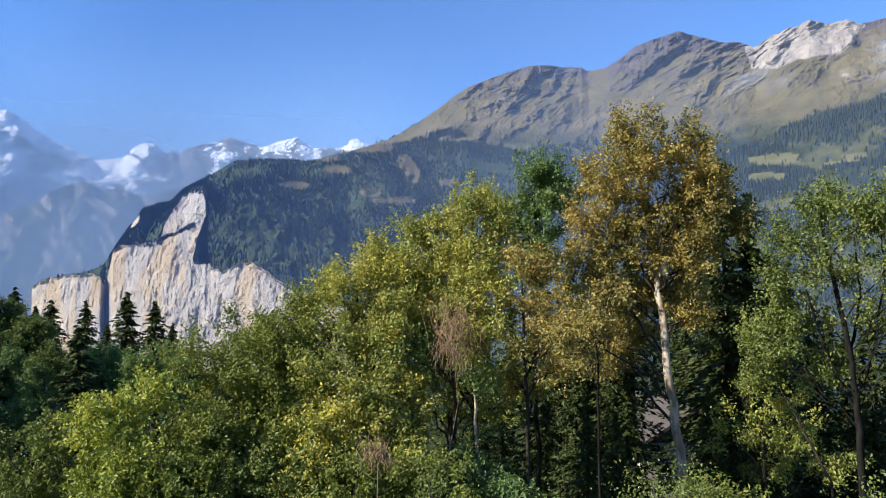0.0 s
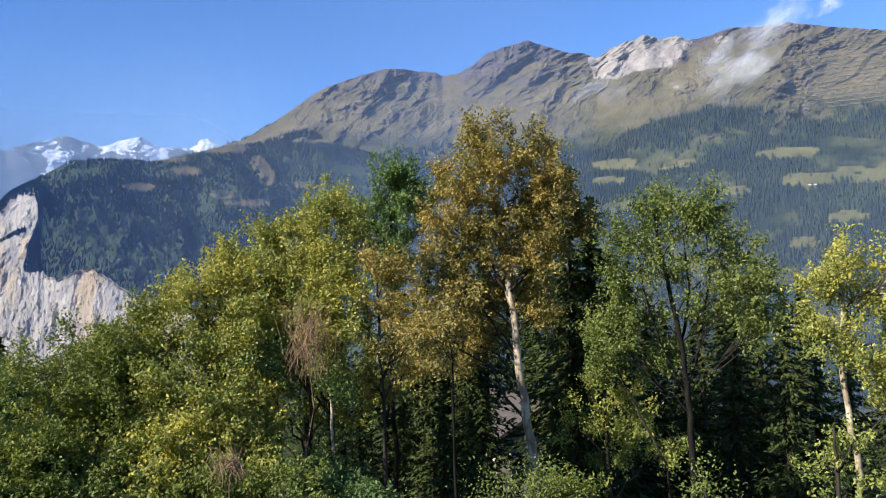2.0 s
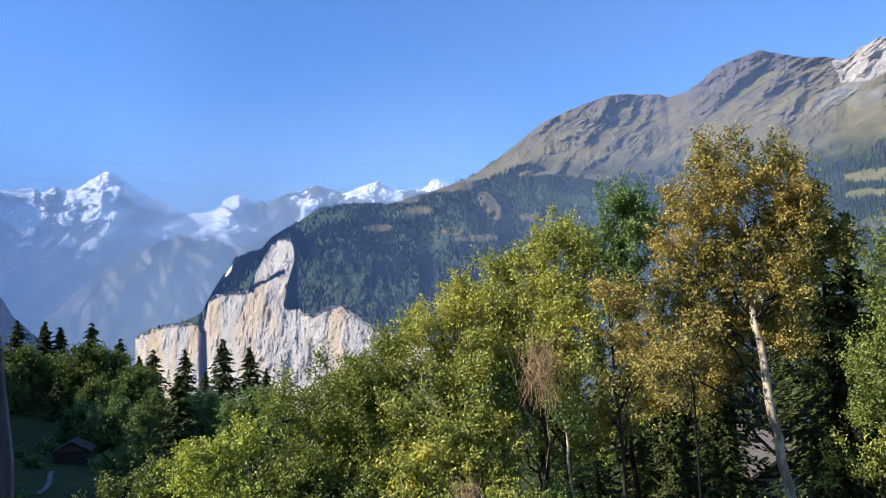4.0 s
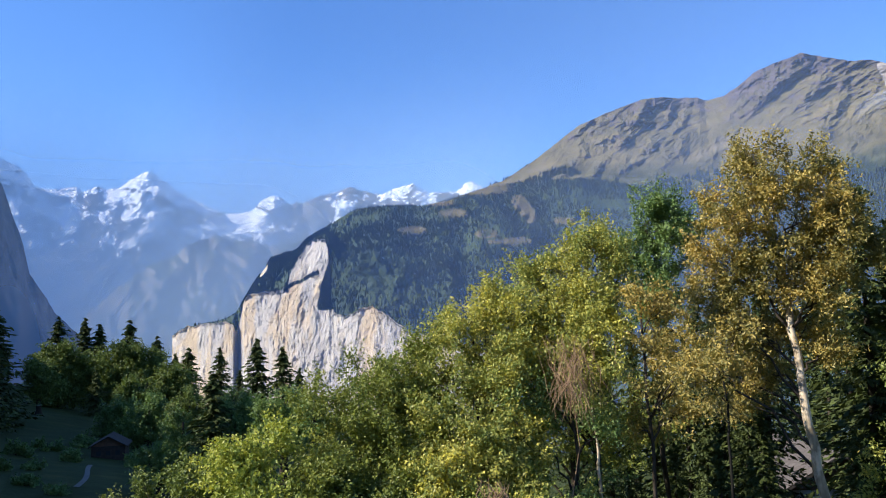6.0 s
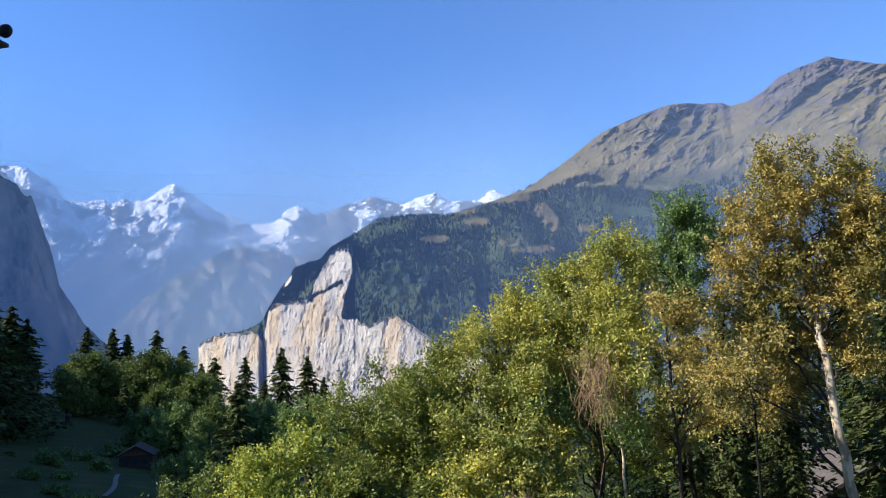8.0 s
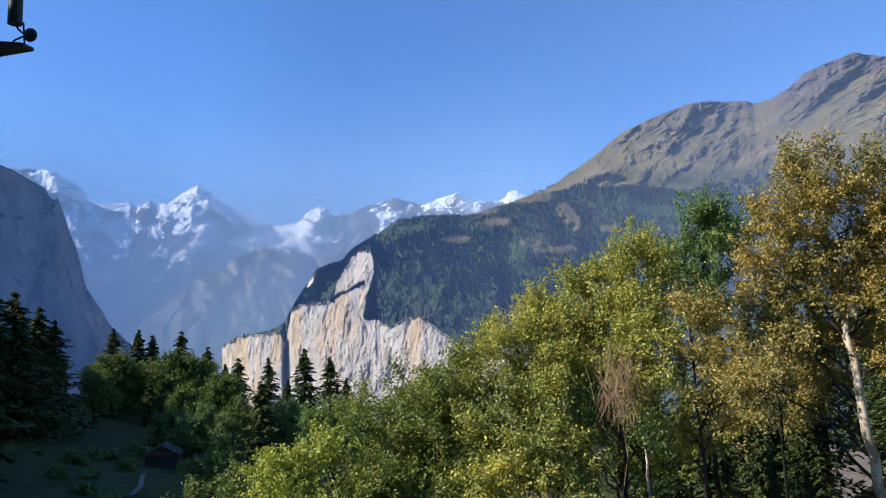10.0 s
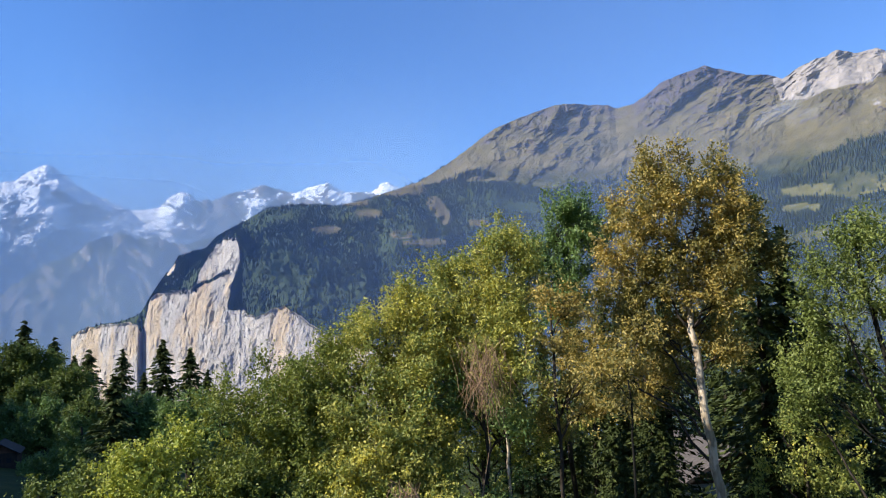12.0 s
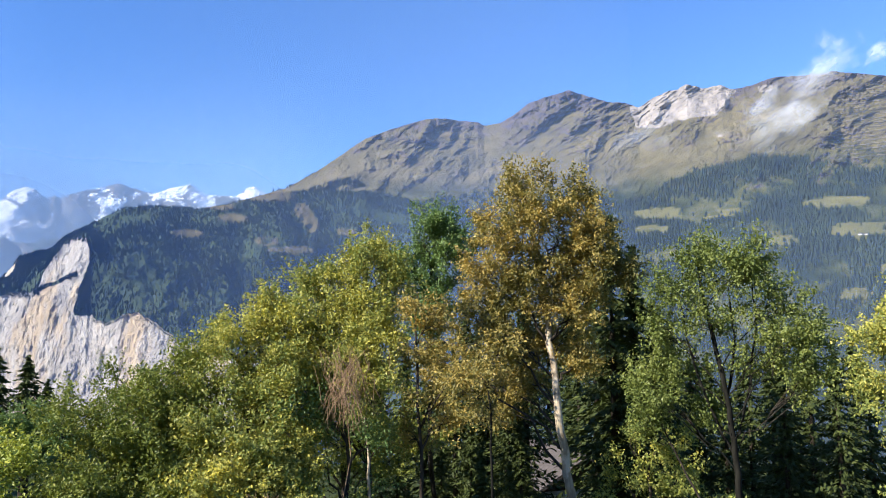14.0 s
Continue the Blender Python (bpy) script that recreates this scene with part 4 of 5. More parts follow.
leafy_tree("alder_tree", 23.0, 2.6, [(2.4, -10.2), (2.2, -5), (1.6, 1.0), (2.2, 5.0), (2.4, 7.4)],
    [(2.4, 6.8, 0.9, 1.2), (0.5, 5.5, 1.5, 1.2), (3.8, 4.9, 1.1, 1.3), (-2.3, 4.4, 1.2, 1.2), (1.0, 3.0, 2.2, 1.7), (-2.0, 1.2, 2.0, 1.8), (3.2, 1.4, 1.8, 1.8), (0.3, -1.0, 2.3, 1.8), (-2.8, -2.4, 2.1, 1.9), (3.4, -3.0, 1.3, 2.0), (-1.2, -5.0, 2.2, 1.9), (1.6, -7.5, 2.0, 1.8)],
    LEAF_YELLOW, BARK, "tall yellow-green tree with several leafy leaders", 103, 26, 66, 0.082, 0.30, 0.085, skirt=-3, gaps=-0.24)
leafy_tree("rowan_tree", 20.8, 6.4, [(6.3, -12.5), (6.0, -5), (5.9, 2.4)],
    [(5.9, 2.2, 1.1, 0.9), (7.3, 1.4, 1.1, 0.9), (5.9, -0.6, 1.0, 1.3), (5.0, -3.4, 1.1, 1.4), (7.3, -4.0, 0.9, 1.0), (5.6, -7.0, 0.9, 1.2), (9.0, -2.6, 1.1, 1.0), (8.4, -5.4, 0.9, 0.9)],
    LEAF_GOLD, BARK, "thin young tree with orange-yellow leaves", 104, 22, 52, 0.085, 0.28, 0.05)
leafy_tree("willow_tree", 22.0, -5.8, [(-6.0, -8), (-6.2, -3), (-6.5, 0.6)],
    [(-6.6, 0.9, 1.2, 1.2), (-4.6, 1.3, 1.4, 1.4), (-8.6, 0.0, 1.3, 1.1), (-5.0, 2.6, 0.5, 0.7), (-6.4, -3.0, 2.1, 1.8), (-3.9, -3.8, 1.9, 1.8), (-8.8, -4.4, 1.9, 1.7), (-6.0, -6.5, 2.3, 1.8), (-3.0, -7.0, 2.0, 1.8), (-8.2, -8.0, 2.0, 1.8), (-5.0, -9.6, 2.2, 1.8)],
    LEAF_YELLOW, BARK, "bushy tree with yellow and olive autumn leaves", 105, 24, 66, 0.082, 0.30, 0.09, skirt=-12)
leafy_tree("hazel_tree", 22.0, -13.0, [(-13.0, -8), (-13.0, -3)],
    [(-10.8, -1.3, 1.3, 1.2), (-12.9, -1.7, 1.3, 1.2), (-15.0, -2.9, 1.5, 1.3), (-17.2, -4.1, 1.5, 1.2), (-12.0, -3.4, 1.8, 1.6), (-9.2, -3.0, 1.8, 1.6), (-13.0, -5.4, 2.3, 1.9), (-10.2, -5.8, 2.1, 1.9), (-16.0, -7.6, 2.1, 1.9), (-12.5, -9.0, 2.3, 1.9), (-9.6, -10, 2.1, 1.8)],
    LEAF_GREEN, BARK, "dense green hazel in a hedge of small trees", 106, 26, 68, 0.082, 0.30, 0.09, skirt=-12)
leafy_tree("elder_bush", 20.0, -22.0, [(-22.0, -11), (-22.2, -8.5)],
    [(-21.6, -7.4, 1.5, 1.1), (-23.2, -8.8, 1.5, 1.2), (-24.0, -10.2, 1.7, 1.5), (-21.4, -11.0, 1.9, 1.8), (-23.0, -13.2, 1.9, 1.7)],
    LEAF_LIME, BARK, "sunlit yellow-green elder bush", 107, 26, 64, 0.09, 0.28, 0.06, "bush", skirt=-14)
leafy_tree("lilac_bush", 24.0, -28.0, [(-28.0, -11.5), (-27.7, -9.5)],
    [(-27.5, -9.3, 1.5, 1.1), (-29.4, -10.8, 1.4, 1.3), (-26.0, -11.6, 1.6, 1.4), (-28.0, -13.0, 2.0, 1.5)],
    LEAF_FRESH, BARK, "round green bush at the meadow's edge", 108, 26, 64, 0.10, 0.28, 0.06, "bush", skirt=-13)
leafy_tree("ash_tree", 24.0, 28.6, [(28.4, -12.5), (28.2, -7.0), (27.6, -2.2), (26.6, 3.0), (26.3, 6.4)],
    [(26.3, 5.9, 1.2, 1.0), (29.8, 5.2, 1.3, 1.2), (28.0, 4.2, 1.8, 1.5), (25.0, 3.4, 1.3, 1.4), (31.2, 2.4, 1.2, 1.5), (27.0, 1.3, 1.8, 1.5), (23.6, 0.2, 1.1, 1.3), (33.0, -0.1, 1.3, 0.9), (30.2, -1.0, 1.8, 1.4), (25.0, -2.4, 1.7, 1.2), (23.0, -4.0, 1.3, 1.3), (33.5, -2.4, 1.4, 1.2), (26.5, -5.2, 1.4, 1.0)],
    LEAF_FRESH, BARK_SHADED, "open-crowned green ash with forked trunk coloured as in shade", 109, 32, 62, 0.092, 0.34, 0.092, limb_r=0.022, gaps=-0.28,
    forks=(((28.3, -7.5), (29.4, -3.5), (30.0, 1.0), (29.9, 4.5)), ((28.3, -8.5), (26.6, -4.5), (25.4, 0.0), (25.0, 3.0)), ((27.9, -4.5), (28.6, 0.0), (28.3, 4.0))))
leafy_tree("ash_sapling", 25.0, 27.0, [(26.6, -12.5), (25.0, -9.5), (23.5, -6.2), (22.6, -2.0)],
    [(22.6, -2.4, 1.1, 1.0), (23.4, -5.0, 1.1, 1.1), (22.2, -6.2, 1.0, 0.9)],
    LEAF_FRESH, BARK, "leaning slender-stemmed ash sapling", 110, 16, 44, 0.085, 0.3, 0.028)
leafy_tree("birch_tree", 22.0, 38.9, [(38.8, -12.5), (38.0, -5.5), (38.3, -1), (38.6, 2.4)],
    [(38.6, 1.9, 1.2, 1.0), (36.9, 0.0, 1.2, 1.1), (40.2, -0.5, 1.7, 1.7), (36.5, -3.0, 1.2, 1.2), (39.8, -4.0, 1.8, 1.8), (42.5, 1.0, 1.8, 1.8), (42.0, -7, 2.0, 1.8)],
    LEAF_YELLOW, BARK_PALE, "yellow birch with a pale trunk", 111, 26, 62, 0.09, 0.3, 0.075, gaps=-0.3, limb_r=0.03)
leafy_tree("dogwood_bush", 20.0, 37.6, [(37.5, -12.5), (37.4, -9.5)],
    [(36.9, -11.9, 0.9, 1.3), (39.0, -9.8, 1.4, 1.4), (38.0, -13.5, 1.8, 1.6), (41.2, -11.5, 1.6, 1.8)],
    LEAF_OLIVE, BARK, "light green bush under the birch", 112, 15, 44, 0.085, 0.26, 0.05, "bush")
leafy_tree("hornbeam_bush", 26.6, 22.6, [(22.5, -11), (22.4, -8)],
    [(21.2, -7.6, 1.5, 1.3), (23.8, -7.0, 1.4, 1.2), (24.4, -9.4, 1.7, 1.4), (21.0, -10.4, 1.7, 1.3), (26.4, -11.2, 1.5, 1.2), (22.8, -12.0, 1.6, 1.2)],
    LEAF_OLIVE, BARK, "sunlit green bush between dark trunks", 113, 24, 60, 0.10, 0.32, 0.06, "bush")


leafy_tree("hornbeam_tree", 27.5, 0.5, [(0.5, -8.0), (0.4, -4.5)],
    [(-4.5, -3.6, 1.9, 1.6), (-1.6, -4.0, 2.0, 1.8), (1.4, -4.2, 2.0, 1.9), (4.2, -4.4, 1.8, 1.8), (-3.0, -7.0, 2.4, 2.0), (0.4, -7.4, 2.4, 2.0), (3.8, -7.6, 2.2, 2.0), (6.4, -6.6, 1.6, 1.8), (-5.6, -6.6, 1.8, 1.8)],
    LEAF_GREEN, BARK, "shaded green hornbeam deep inside the thicket", 114, 18, 56, 0.11, 0.34, 0.10)


def low_shrub(az, el, r, leaf, seed, wide=2.4, high=1.8):
    leafy_tree("shrub", r, az, [(az, el - 2.5), (az, el - 0.5)],
        [(az - wide * 0.55, el - high * 0.5, wide * 0.6, high * 0.6), (az + wide * 0.5, el - high * 0.4, wide * 0.6, high * 0.6), (az, el - high * 1.5, wide, high), (az - 0.2, el - 0.5, wide * 0.45, high * 0.4)],
        leaf, BARK, "leafy undergrowth shrub in mixed greens", seed, 20, 58, 0.086, 0.27, 0.04, "bush", skirt=-17)


leafy_tree("hornbeam_bush", 20.8, 1.0, [(1.0, -9.0), (0.6, -5.0)],
    [(-1.8, -4.4, 1.8, 1.5), (0.4, -6.2, 1.8, 1.6), (3.0, -7.0, 1.2, 1.3), (-1.4, -8.2, 2.0, 1.7), (2.0, -9.8, 1.8, 1.4), (4.2, -12.6, 1.6, 1.2)],
    LEAF_DEEP, BARK, "dark green hornbeam scrub in the hedge", 115, 20, 56, 0.08, 0.30, 0.05, "bush")
leafy_tree("ash_sapling", 20.4, 2.8, [(2.5, -12.0), (2.4, -8.0), (2.0, -5.0)],
    [(2.6, -4.6, 0.9, 0.9), (3.6, -7.0, 0.7, 0.7), (0.9, -11.6, 0.8, 0.6)],
    LEAF_OLIVE, BARK_PALE, "slender sapling with patchy pale stem", 116, 14, 40, 0.075, 0.26, 0.04, limb_r=0.02)


leafy_tree("maple_tree", 19.6, 11.4, [(11.4, -10.0), (11.4, -6.0), (11.2, -2.5)],
    [(9.6, -3.2, 1.1, 0.9), (11.3, -2.4, 1.0, 0.9), (10.6, -5.4, 1.0, 0.7), (12.0, -0.8, 0.8, 0.8)],
    LEAF_GOLD, BARK_SHADED, "small maple with gold-olive leaves before dark wood", 117, 13, 50, 0.082, 0.30, 0.025, limb_r=0.013)


SHRUBS = [(-15.6, -8.6, 20.5, LEAF_GREEN), (-18.4, -12.0, 18.5, LEAF_GREEN), (-12.6, -11.6, 19.0, LEAF_FRESH), (-9.4, -8.6, 19.6, LEAF_YELLOW), (-6.6, -12.4, 18.0, LEAF_GREEN), (-3.2, -9.6, 20.0, LEAF_GREEN), (-0.6, -12.8, 18.0, LEAF_GREEN), (2.4, -12.4, 20.0, LEAF_DEEP), (5.2, -14.8, 17.5, LEAF_DEEP), (-31.0, -10.8, 30.0, LEAF_GREEN), (-17.4, -9.4, 19.4, LEAF_GREEN), (-21.4, -12.8, 18.6, LEAF_LIME)]
for az, r, leaf, wide, seed in ((15.2, 15.0, LEAF_FRESH, 1.2, 231), (17.6, 15.6, LEAF_FRESH, 0.9, 235), (29.2, 13.5, LEAF_FRESH, 0.6, 232), (-1.0, 15.5, LEAF_FRESH, 0.8, 236)):
    leafy_tree("shrub", r, az, [(az, -16.0), (az + 0.1, -14.2)], [(az - wide * 0.6, -14.9, wide * 0.5, 0.8), (az + wide * 0.6, -14.6, wide * 0.5, 0.8), (az, -13.9, wide * 0.4, 0.6)],
        leaf, BARK, "loose sprays of green leaves on low shrub", seed, 5, 16, 0.062, 0.36, 0.02, "bush")
low_shrub(19.4, -14.4, 17.0, LEAF_GREEN, 234, 1.8, 1.2)
for k, (a, e, r, m) in enumerate(SHRUBS):
    low_shrub(a, e, r, m, 200 + k)


def dry_tangle(az, el, r, wa, we, count, seed):
    """Bare, dry, drooping stems caught in the branches."""
    rng = np.random.default_rng(seed)
    out = []
    c = place(az, el, r)
    for _ in range(count):
        a = c + np.array([rng.normal(0, wa), rng.normal(0, wa), we * rng.uniform(0.3, 1.0)])
        b = c + np.array([rng.normal(0, wa * 1.2), rng.normal(0, wa), -we * rng.uniform(0.3, 1.0)])
        out.append(tube(bend(a, b, rng, 6, 0.05, 0.10), (0.003, 0.006, 0.007, 0.007, 0.006, 0.003), 3))
    foot = np.array([c[0], c[1], ground_z(c[0], c[1])])
    stem = bend(foot, c - np.array([0, 0, we * 0.4]), rng, 8, 0, 0.05)
    out.append(tube(stem, np.linspace(0.03, 0.012, 8), 6))
    v, f = tubes(out)
    ob = mesh_part("dead_shrub", fast_mesh("dead_shrub", v - foot, f), TWIG_DRY)
    ob.location = foot
    tagged(ob, "tangle of dry reddish-brown bare stems", "dead shrub")


dry_tangle(0.8, -3.6, 19.6, 0.36, 1.15, 90, 301)
dry_tangle(-4.8, -12.0, 15.6, 0.22, 0.42, 45, 302)

# spruces: a tall slim one, a broad near one and a small one, then their copies
S_FAR = spruce_kind(401, 16.0, 4.6, 32, 9, 17, 0.42, "dark green spruce at the edge of the meadow")
S_FAR2 = spruce_kind(402, 16.0, 5.4, 32, 9, 17, 0.44, "broad dark spruce at the edge of the meadow")
S_NEAR = spruce_kind(403, 14.0, 3.2, 32, 8, 21, 0.185, "dark shaded spruce standing behind the maple")
for kind, az, top, r in ((S_FAR, -22.4, -0.5, 120), (S_FAR, -20.6, -1.1, 124), (S_FAR, -25.0, -1.0, 140), (S_FAR2, -27.1, -1.0, 120), (S_FAR2, -25.4, -3.0, 47), (S_FAR, -28.0, -1.3, 150), (S_FAR2, -29.2, -0.1, 160), (S_FAR2, -31.0, 1.0, 160), (S_FAR, -32.9, 0.8, 170), (S_FAR, -33.8, 1.2, 170), (S_FAR2, -35.4, 1.3, 180), (S_FAR2, -39.0, 1.8, 95), (S_FAR2, -39.9, 2.6, 92), (S_FAR2, -41.4, 3.6, 88), (S_FAR2, -42.9, 4.6, 84), (S_FAR2, -44.0, 5.5, 80), (S_FAR2, -47.0, 6.0, 76), (S_FAR2, -39.2, 1.2, 100), (S_FAR, -23.6, -2.6, 130), (S_FAR, -19.4, -2.6, 130), (S_FAR2, -39.6, -0.6, 84), (S_FAR2, -41.0, 2.2, 80), (S_FAR2, -24.4, -4.6, 84), (S_FAR2, -27.4, -4.2, 96), (S_FAR2, -22.0, -4.0, 88), (S_FAR2, -29.8, -3.2, 105), (S_FAR2, -33.0, -2.2, 120)):
    stand_spruce(kind, 16.0, az, top, r, az * 1.7, 1.2)
# Unseen spruces, added left of the view to cast shade on the meadow.
for az, r in ((-47, 66), (-50, 70), (-52, 78), (-49, 88), (-54, 66), (-56, 76), (-58, 86), (-60, 70), (-47, 100), (-63, 62), (-46, 54), (-50, 50), (-54, 46), (-52, 60)):
    x, y, _ = place(az, 0, r)
    stand_spruce(S_FAR2, 16.0, az, math.degrees(math.atan2(ground_z(x, y) + 17.0 - EYE, r)), r, az * 1.3)
for az, top, r in ((20.2, 7.6, 29.5), (21.6, 5.0, 31), (21.8, 5.4, 30), (23.0, 1.5, 32), (12.4, -1.5, 31), (20.6, 1.0, 33), (9.8, -6.2, 27), (12.6, -4.5, 30), (34.6, -1.0, 32), (36.4, -2.5, 34), (31.4, -1.4, 33), (24.5, -3.4, 38), (21.0, -3.0, 29), (27.6, -2.6, 36), (33.0, 0.2, 36), (30.6, -1.8, 37), (35.6, -0.4, 38), (38.4, -2.4, 36), (40.6, -3.0, 36), (42.5, -2.5, 36), (29.2, -1.4, 39), (25.8, -2.6, 40), (22.6, -2.4, 37), (20.2, 0.0, 36), (22.4, -2.0, 36), (11.0, -4.0, 34), (13.4, -6.0, 28), (7.6, -7.5, 30), (4.4, -7.0, 30), (10.6, -8.5, 25), (12.6, -9.5, 24.5), (19.0, -7.5, 27), (8.6, -1.6, 33), (6.4, -3.0, 34), (3.2, -3.6, 33), (10.4, -0.4, 35), (23.6, -1.6, 38), (25.4, -2.4, 39), (0.6, -5.0, 32), (9.4, 2.6, 36), (11.8, 2.2, 37), (13.8, 3.2, 38), (7.4, 1.0, 37), (24.2, 1.0, 41), (31.0, 0.6, 41), (5.0, -0.5, 37), (26.6, -1.8, 44), (28.6, -2.4, 45), (32.2, -2.0, 44), (34.4, -2.6, 45), (17.6, 2.0, 56), (15.4, 1.0, 58), (19.6, 2.6, 54), (18.9, 4.2, 35), (17.0, -2.6, 60), (13.4, 1.0, 56), (17.0, 3.5, 62)):
    stand_spruce(S_NEAR, 14.0, az, top, r, az * 2.3)
for o in (S_FAR, S_FAR2, S_NEAR):
    for c in o.children:
        bpy.data.objects.remove(c)
    bpy.data.objects.remove(o)


def round_tree(az, top, r, wide, seed, leaf=None):
    leafy_tree("maple_tree", r, az, [(az, top - wide * 1.6), (az, top - wide * 0.4)],
        [(az - wide * 0.45, top - wide * 0.75, wide * 0.55, wide * 0.5), (az + wide * 0.45, top - wide * 0.8, wide * 0.55, wide * 0.5), (az, top - wide * 0.42, wide * 0.5, wide * 0.42), (az, top - wide * 1.25, wide * 0.9, wide * 0.6), (az + wide * 0.3, top - wide * 1.75, wide * 0.7, wide * 0.5), (az - wide * 0.4, top - wide * 1.7, wide * 0.6, wide * 0.5)],
        leaf or LEAF_FAR, BARK, "round-crowned leafy tree above the shaded meadow", seed, 9 if r > 70 else 22, 50, 0.0027 * r, 0.0065 * r, 0.3, depth=1.0)


for k, (az, top, r, wide) in enumerate(((-35.2, -0.5, 130, 1.7), (-31.1, -0.4, 128, 1.7), (-28.4, -2.0, 112, 1.5), (-33.2, -1.3, 140, 1.3), (-30.3, -2.8, 105, 1.3), (-27.0, -3.9, 80, 1.2), (-36.4, -1.6, 110, 1.0))):
    round_tree(az, top, r, wide, 500 + k)
# This group's deeper green puts their partial shade into the leaf colour.
for k, (az, top, r, wide) in enumerate(((-20.4, -3.9, 52, 2.1), (-24.0, -3.9, 70, 1.5), (-18.4, -4.4, 50, 1.6), (-29.0, -7.4, 48, 1.3), (-29.6, -4.2, 84, 1.6), (-27.4, -5.2, 72, 1.6), (-31.4, -4.0, 92, 1.4))):
    round_tree(az, top, r, wide, 520 + k, LEAF_DEEP)


for k, (az, r, wide, high) in enumerate(((-37.6, 66, 0.7, 0.7), (-35.8, 72, 0.8, 0.7), (-34.4, 66, 0.5, 0.5), (-38.6, 56, 0.5, 0.4), (-37.0, 50, 0.6, 0.4), (-35.2, 47, 0.7, 0.35), (-33.6, 80, 0.9, 0.8), (-31.8, 78, 0.8, 0.8), (-30.4, 66, 0.7, 0.6), (-36.4, 58, 0.5, 0.3))):
    x, y, _ = place(az, 0, r)
    el = math.degrees(math.atan2(ground_z(x, y) - EYE, r)) + high
    leafy_tree("shrub", r, az, [(az, el - 0.6 * high), (az, el - 0.3 * high)], [(az - wide * 0.5, el - high * 0.6, wide * 0.5, high * 0.5), (az + wide * 0.5, el - high * 0.7, wide * 0.5, high * 0.5), (az, el - high * 0.5, wide * 0.5, high * 0.5)],
        LEAF_DEEP, BARK, "low dark shrub on the shaded meadow", 560 + k, 14, 40, 0.0027 * r, 0.004 * r, 0.03, "bush")


# ---- buildings ----
def chalet(at, turn, w, d, h, label, group="", walls=None, cover=None):
    root = new("chalet")
    root.location = at
    root.rotation_euler = (0, 0, radians(turn))
    part("wall", box((w, d, h), (0, 0, h / 2)), walls or M_WALL, root)
    bm = bmesh.new()
    o, rise = w * 0.09, w * 0.28
    prof = [(-w / 2 - o, h - o * 0.5), (0, h + rise), (w / 2 + o, h - o * 0.5), (w / 2 + o, h - o * 0.5 + w * 0.03), (0, h + rise + w * 0.035), (-w / 2 - o, h - o * 0.5 + w * 0.03)]
    a = [bm.verts.new((x, -d / 2 - o, z)) for x, z in prof]
    b = [bm.verts.new((x, d / 2 + o, z)) for x, z in prof]
    bm.faces.new(a)
    bm.faces.new(b[::-1])
    for i in range(6):
        j = (i + 1) % 6
        bm.faces.new((a[i], a[j], b[j], b[i]))
    part("roof", bm, cover or M_ROOF, root)
    bm = bmesh.new()
    g = [bm.verts.new(p) for p in ((-w / 2, -d / 2 - 0.01, h), (w / 2, -d / 2 - 0.01, h), (0, -d / 2 - 0.01, h + rise), (-w / 2, d / 2, h), (w / 2, d / 2, h), (0, d / 2, h + rise))]
    bm.faces.new(g[:3])
    bm.faces.new(g[3:][::-1])
    for i in range(3):
        bm.faces.new((g[i], g[(i + 1) % 3], g[3 + (i + 1) % 3], g[3 + i]))
    part("gable", bm, M_TIMBER, root)
    for i in (-0.28, 0.0, 0.28):
        part("window", box((w * 0.13, 0.06, h * 0.28), (w * i, -d / 2 - 0.01, h * 0.55)), M_GLASS, root)
    return tagged(root, label, "house", group)


p = place(15.9, 0, 48)
chalet((p[0], p[1], ground_z(p[0], p[1]) - 0.2), 10, 6.0, 7.0, 4.4, "white-walled chalet glimpsed behind the trees")
p = place(-32.0, 0, 72)
chalet((p[0], p[1], ground_z(p[0], p[1]) - 0.1), 25, 2.6, 3.0, 1.25, "small brown shed in timber darkened as in shade on the meadow", walls=M_TIMBER_SHADED, cover=M_TIMBER_SHADED)


def on_mountain(az, el):
    a, e = az_el(alp)
    i, j = np.unravel_index(np.argmin((a - az) ** 2 + (e - el) ** 2), a.shape)
    return alp[i, j]


for k, (a, e) in enumerate(((36.5, 6.5), (36.85, 6.65), (37.0, 6.4))):
    p = on_mountain(a, e)
    chalet((p[0], p[1], p[2] - 2), 30 + 20 * k, 6, 8, 3.6, "tiny white farmhouse on a mountain pasture", "mountain farmhouses")


# ---- path on the meadow ----
def meadow_path():
    v, f = [], []
    for k in range(30):
        t = k / 29
        a, r = -34.0 + 1.0 * t + 0.2 * math.sin(t * 5), 50.0 + 14.0 * t
        for s in (-0.16, 0.16):
            x, y, _ = place(a, 0, r)
            x += s * math.cos(radians(a))
            y -= s * math.sin(radians(a))
            v.append((x, y, ground_z(x, y) + 0.06))
        if k:
            f.append((2 * k - 2, 2 * k - 1, 2 * k + 1, 2 * k))
    ob = mesh_part("path", fast_mesh("path", v, f), M_PATH)
    tagged(ob, "narrow pale gravel path across the meadow", "path", kind="structure")


meadow_path()


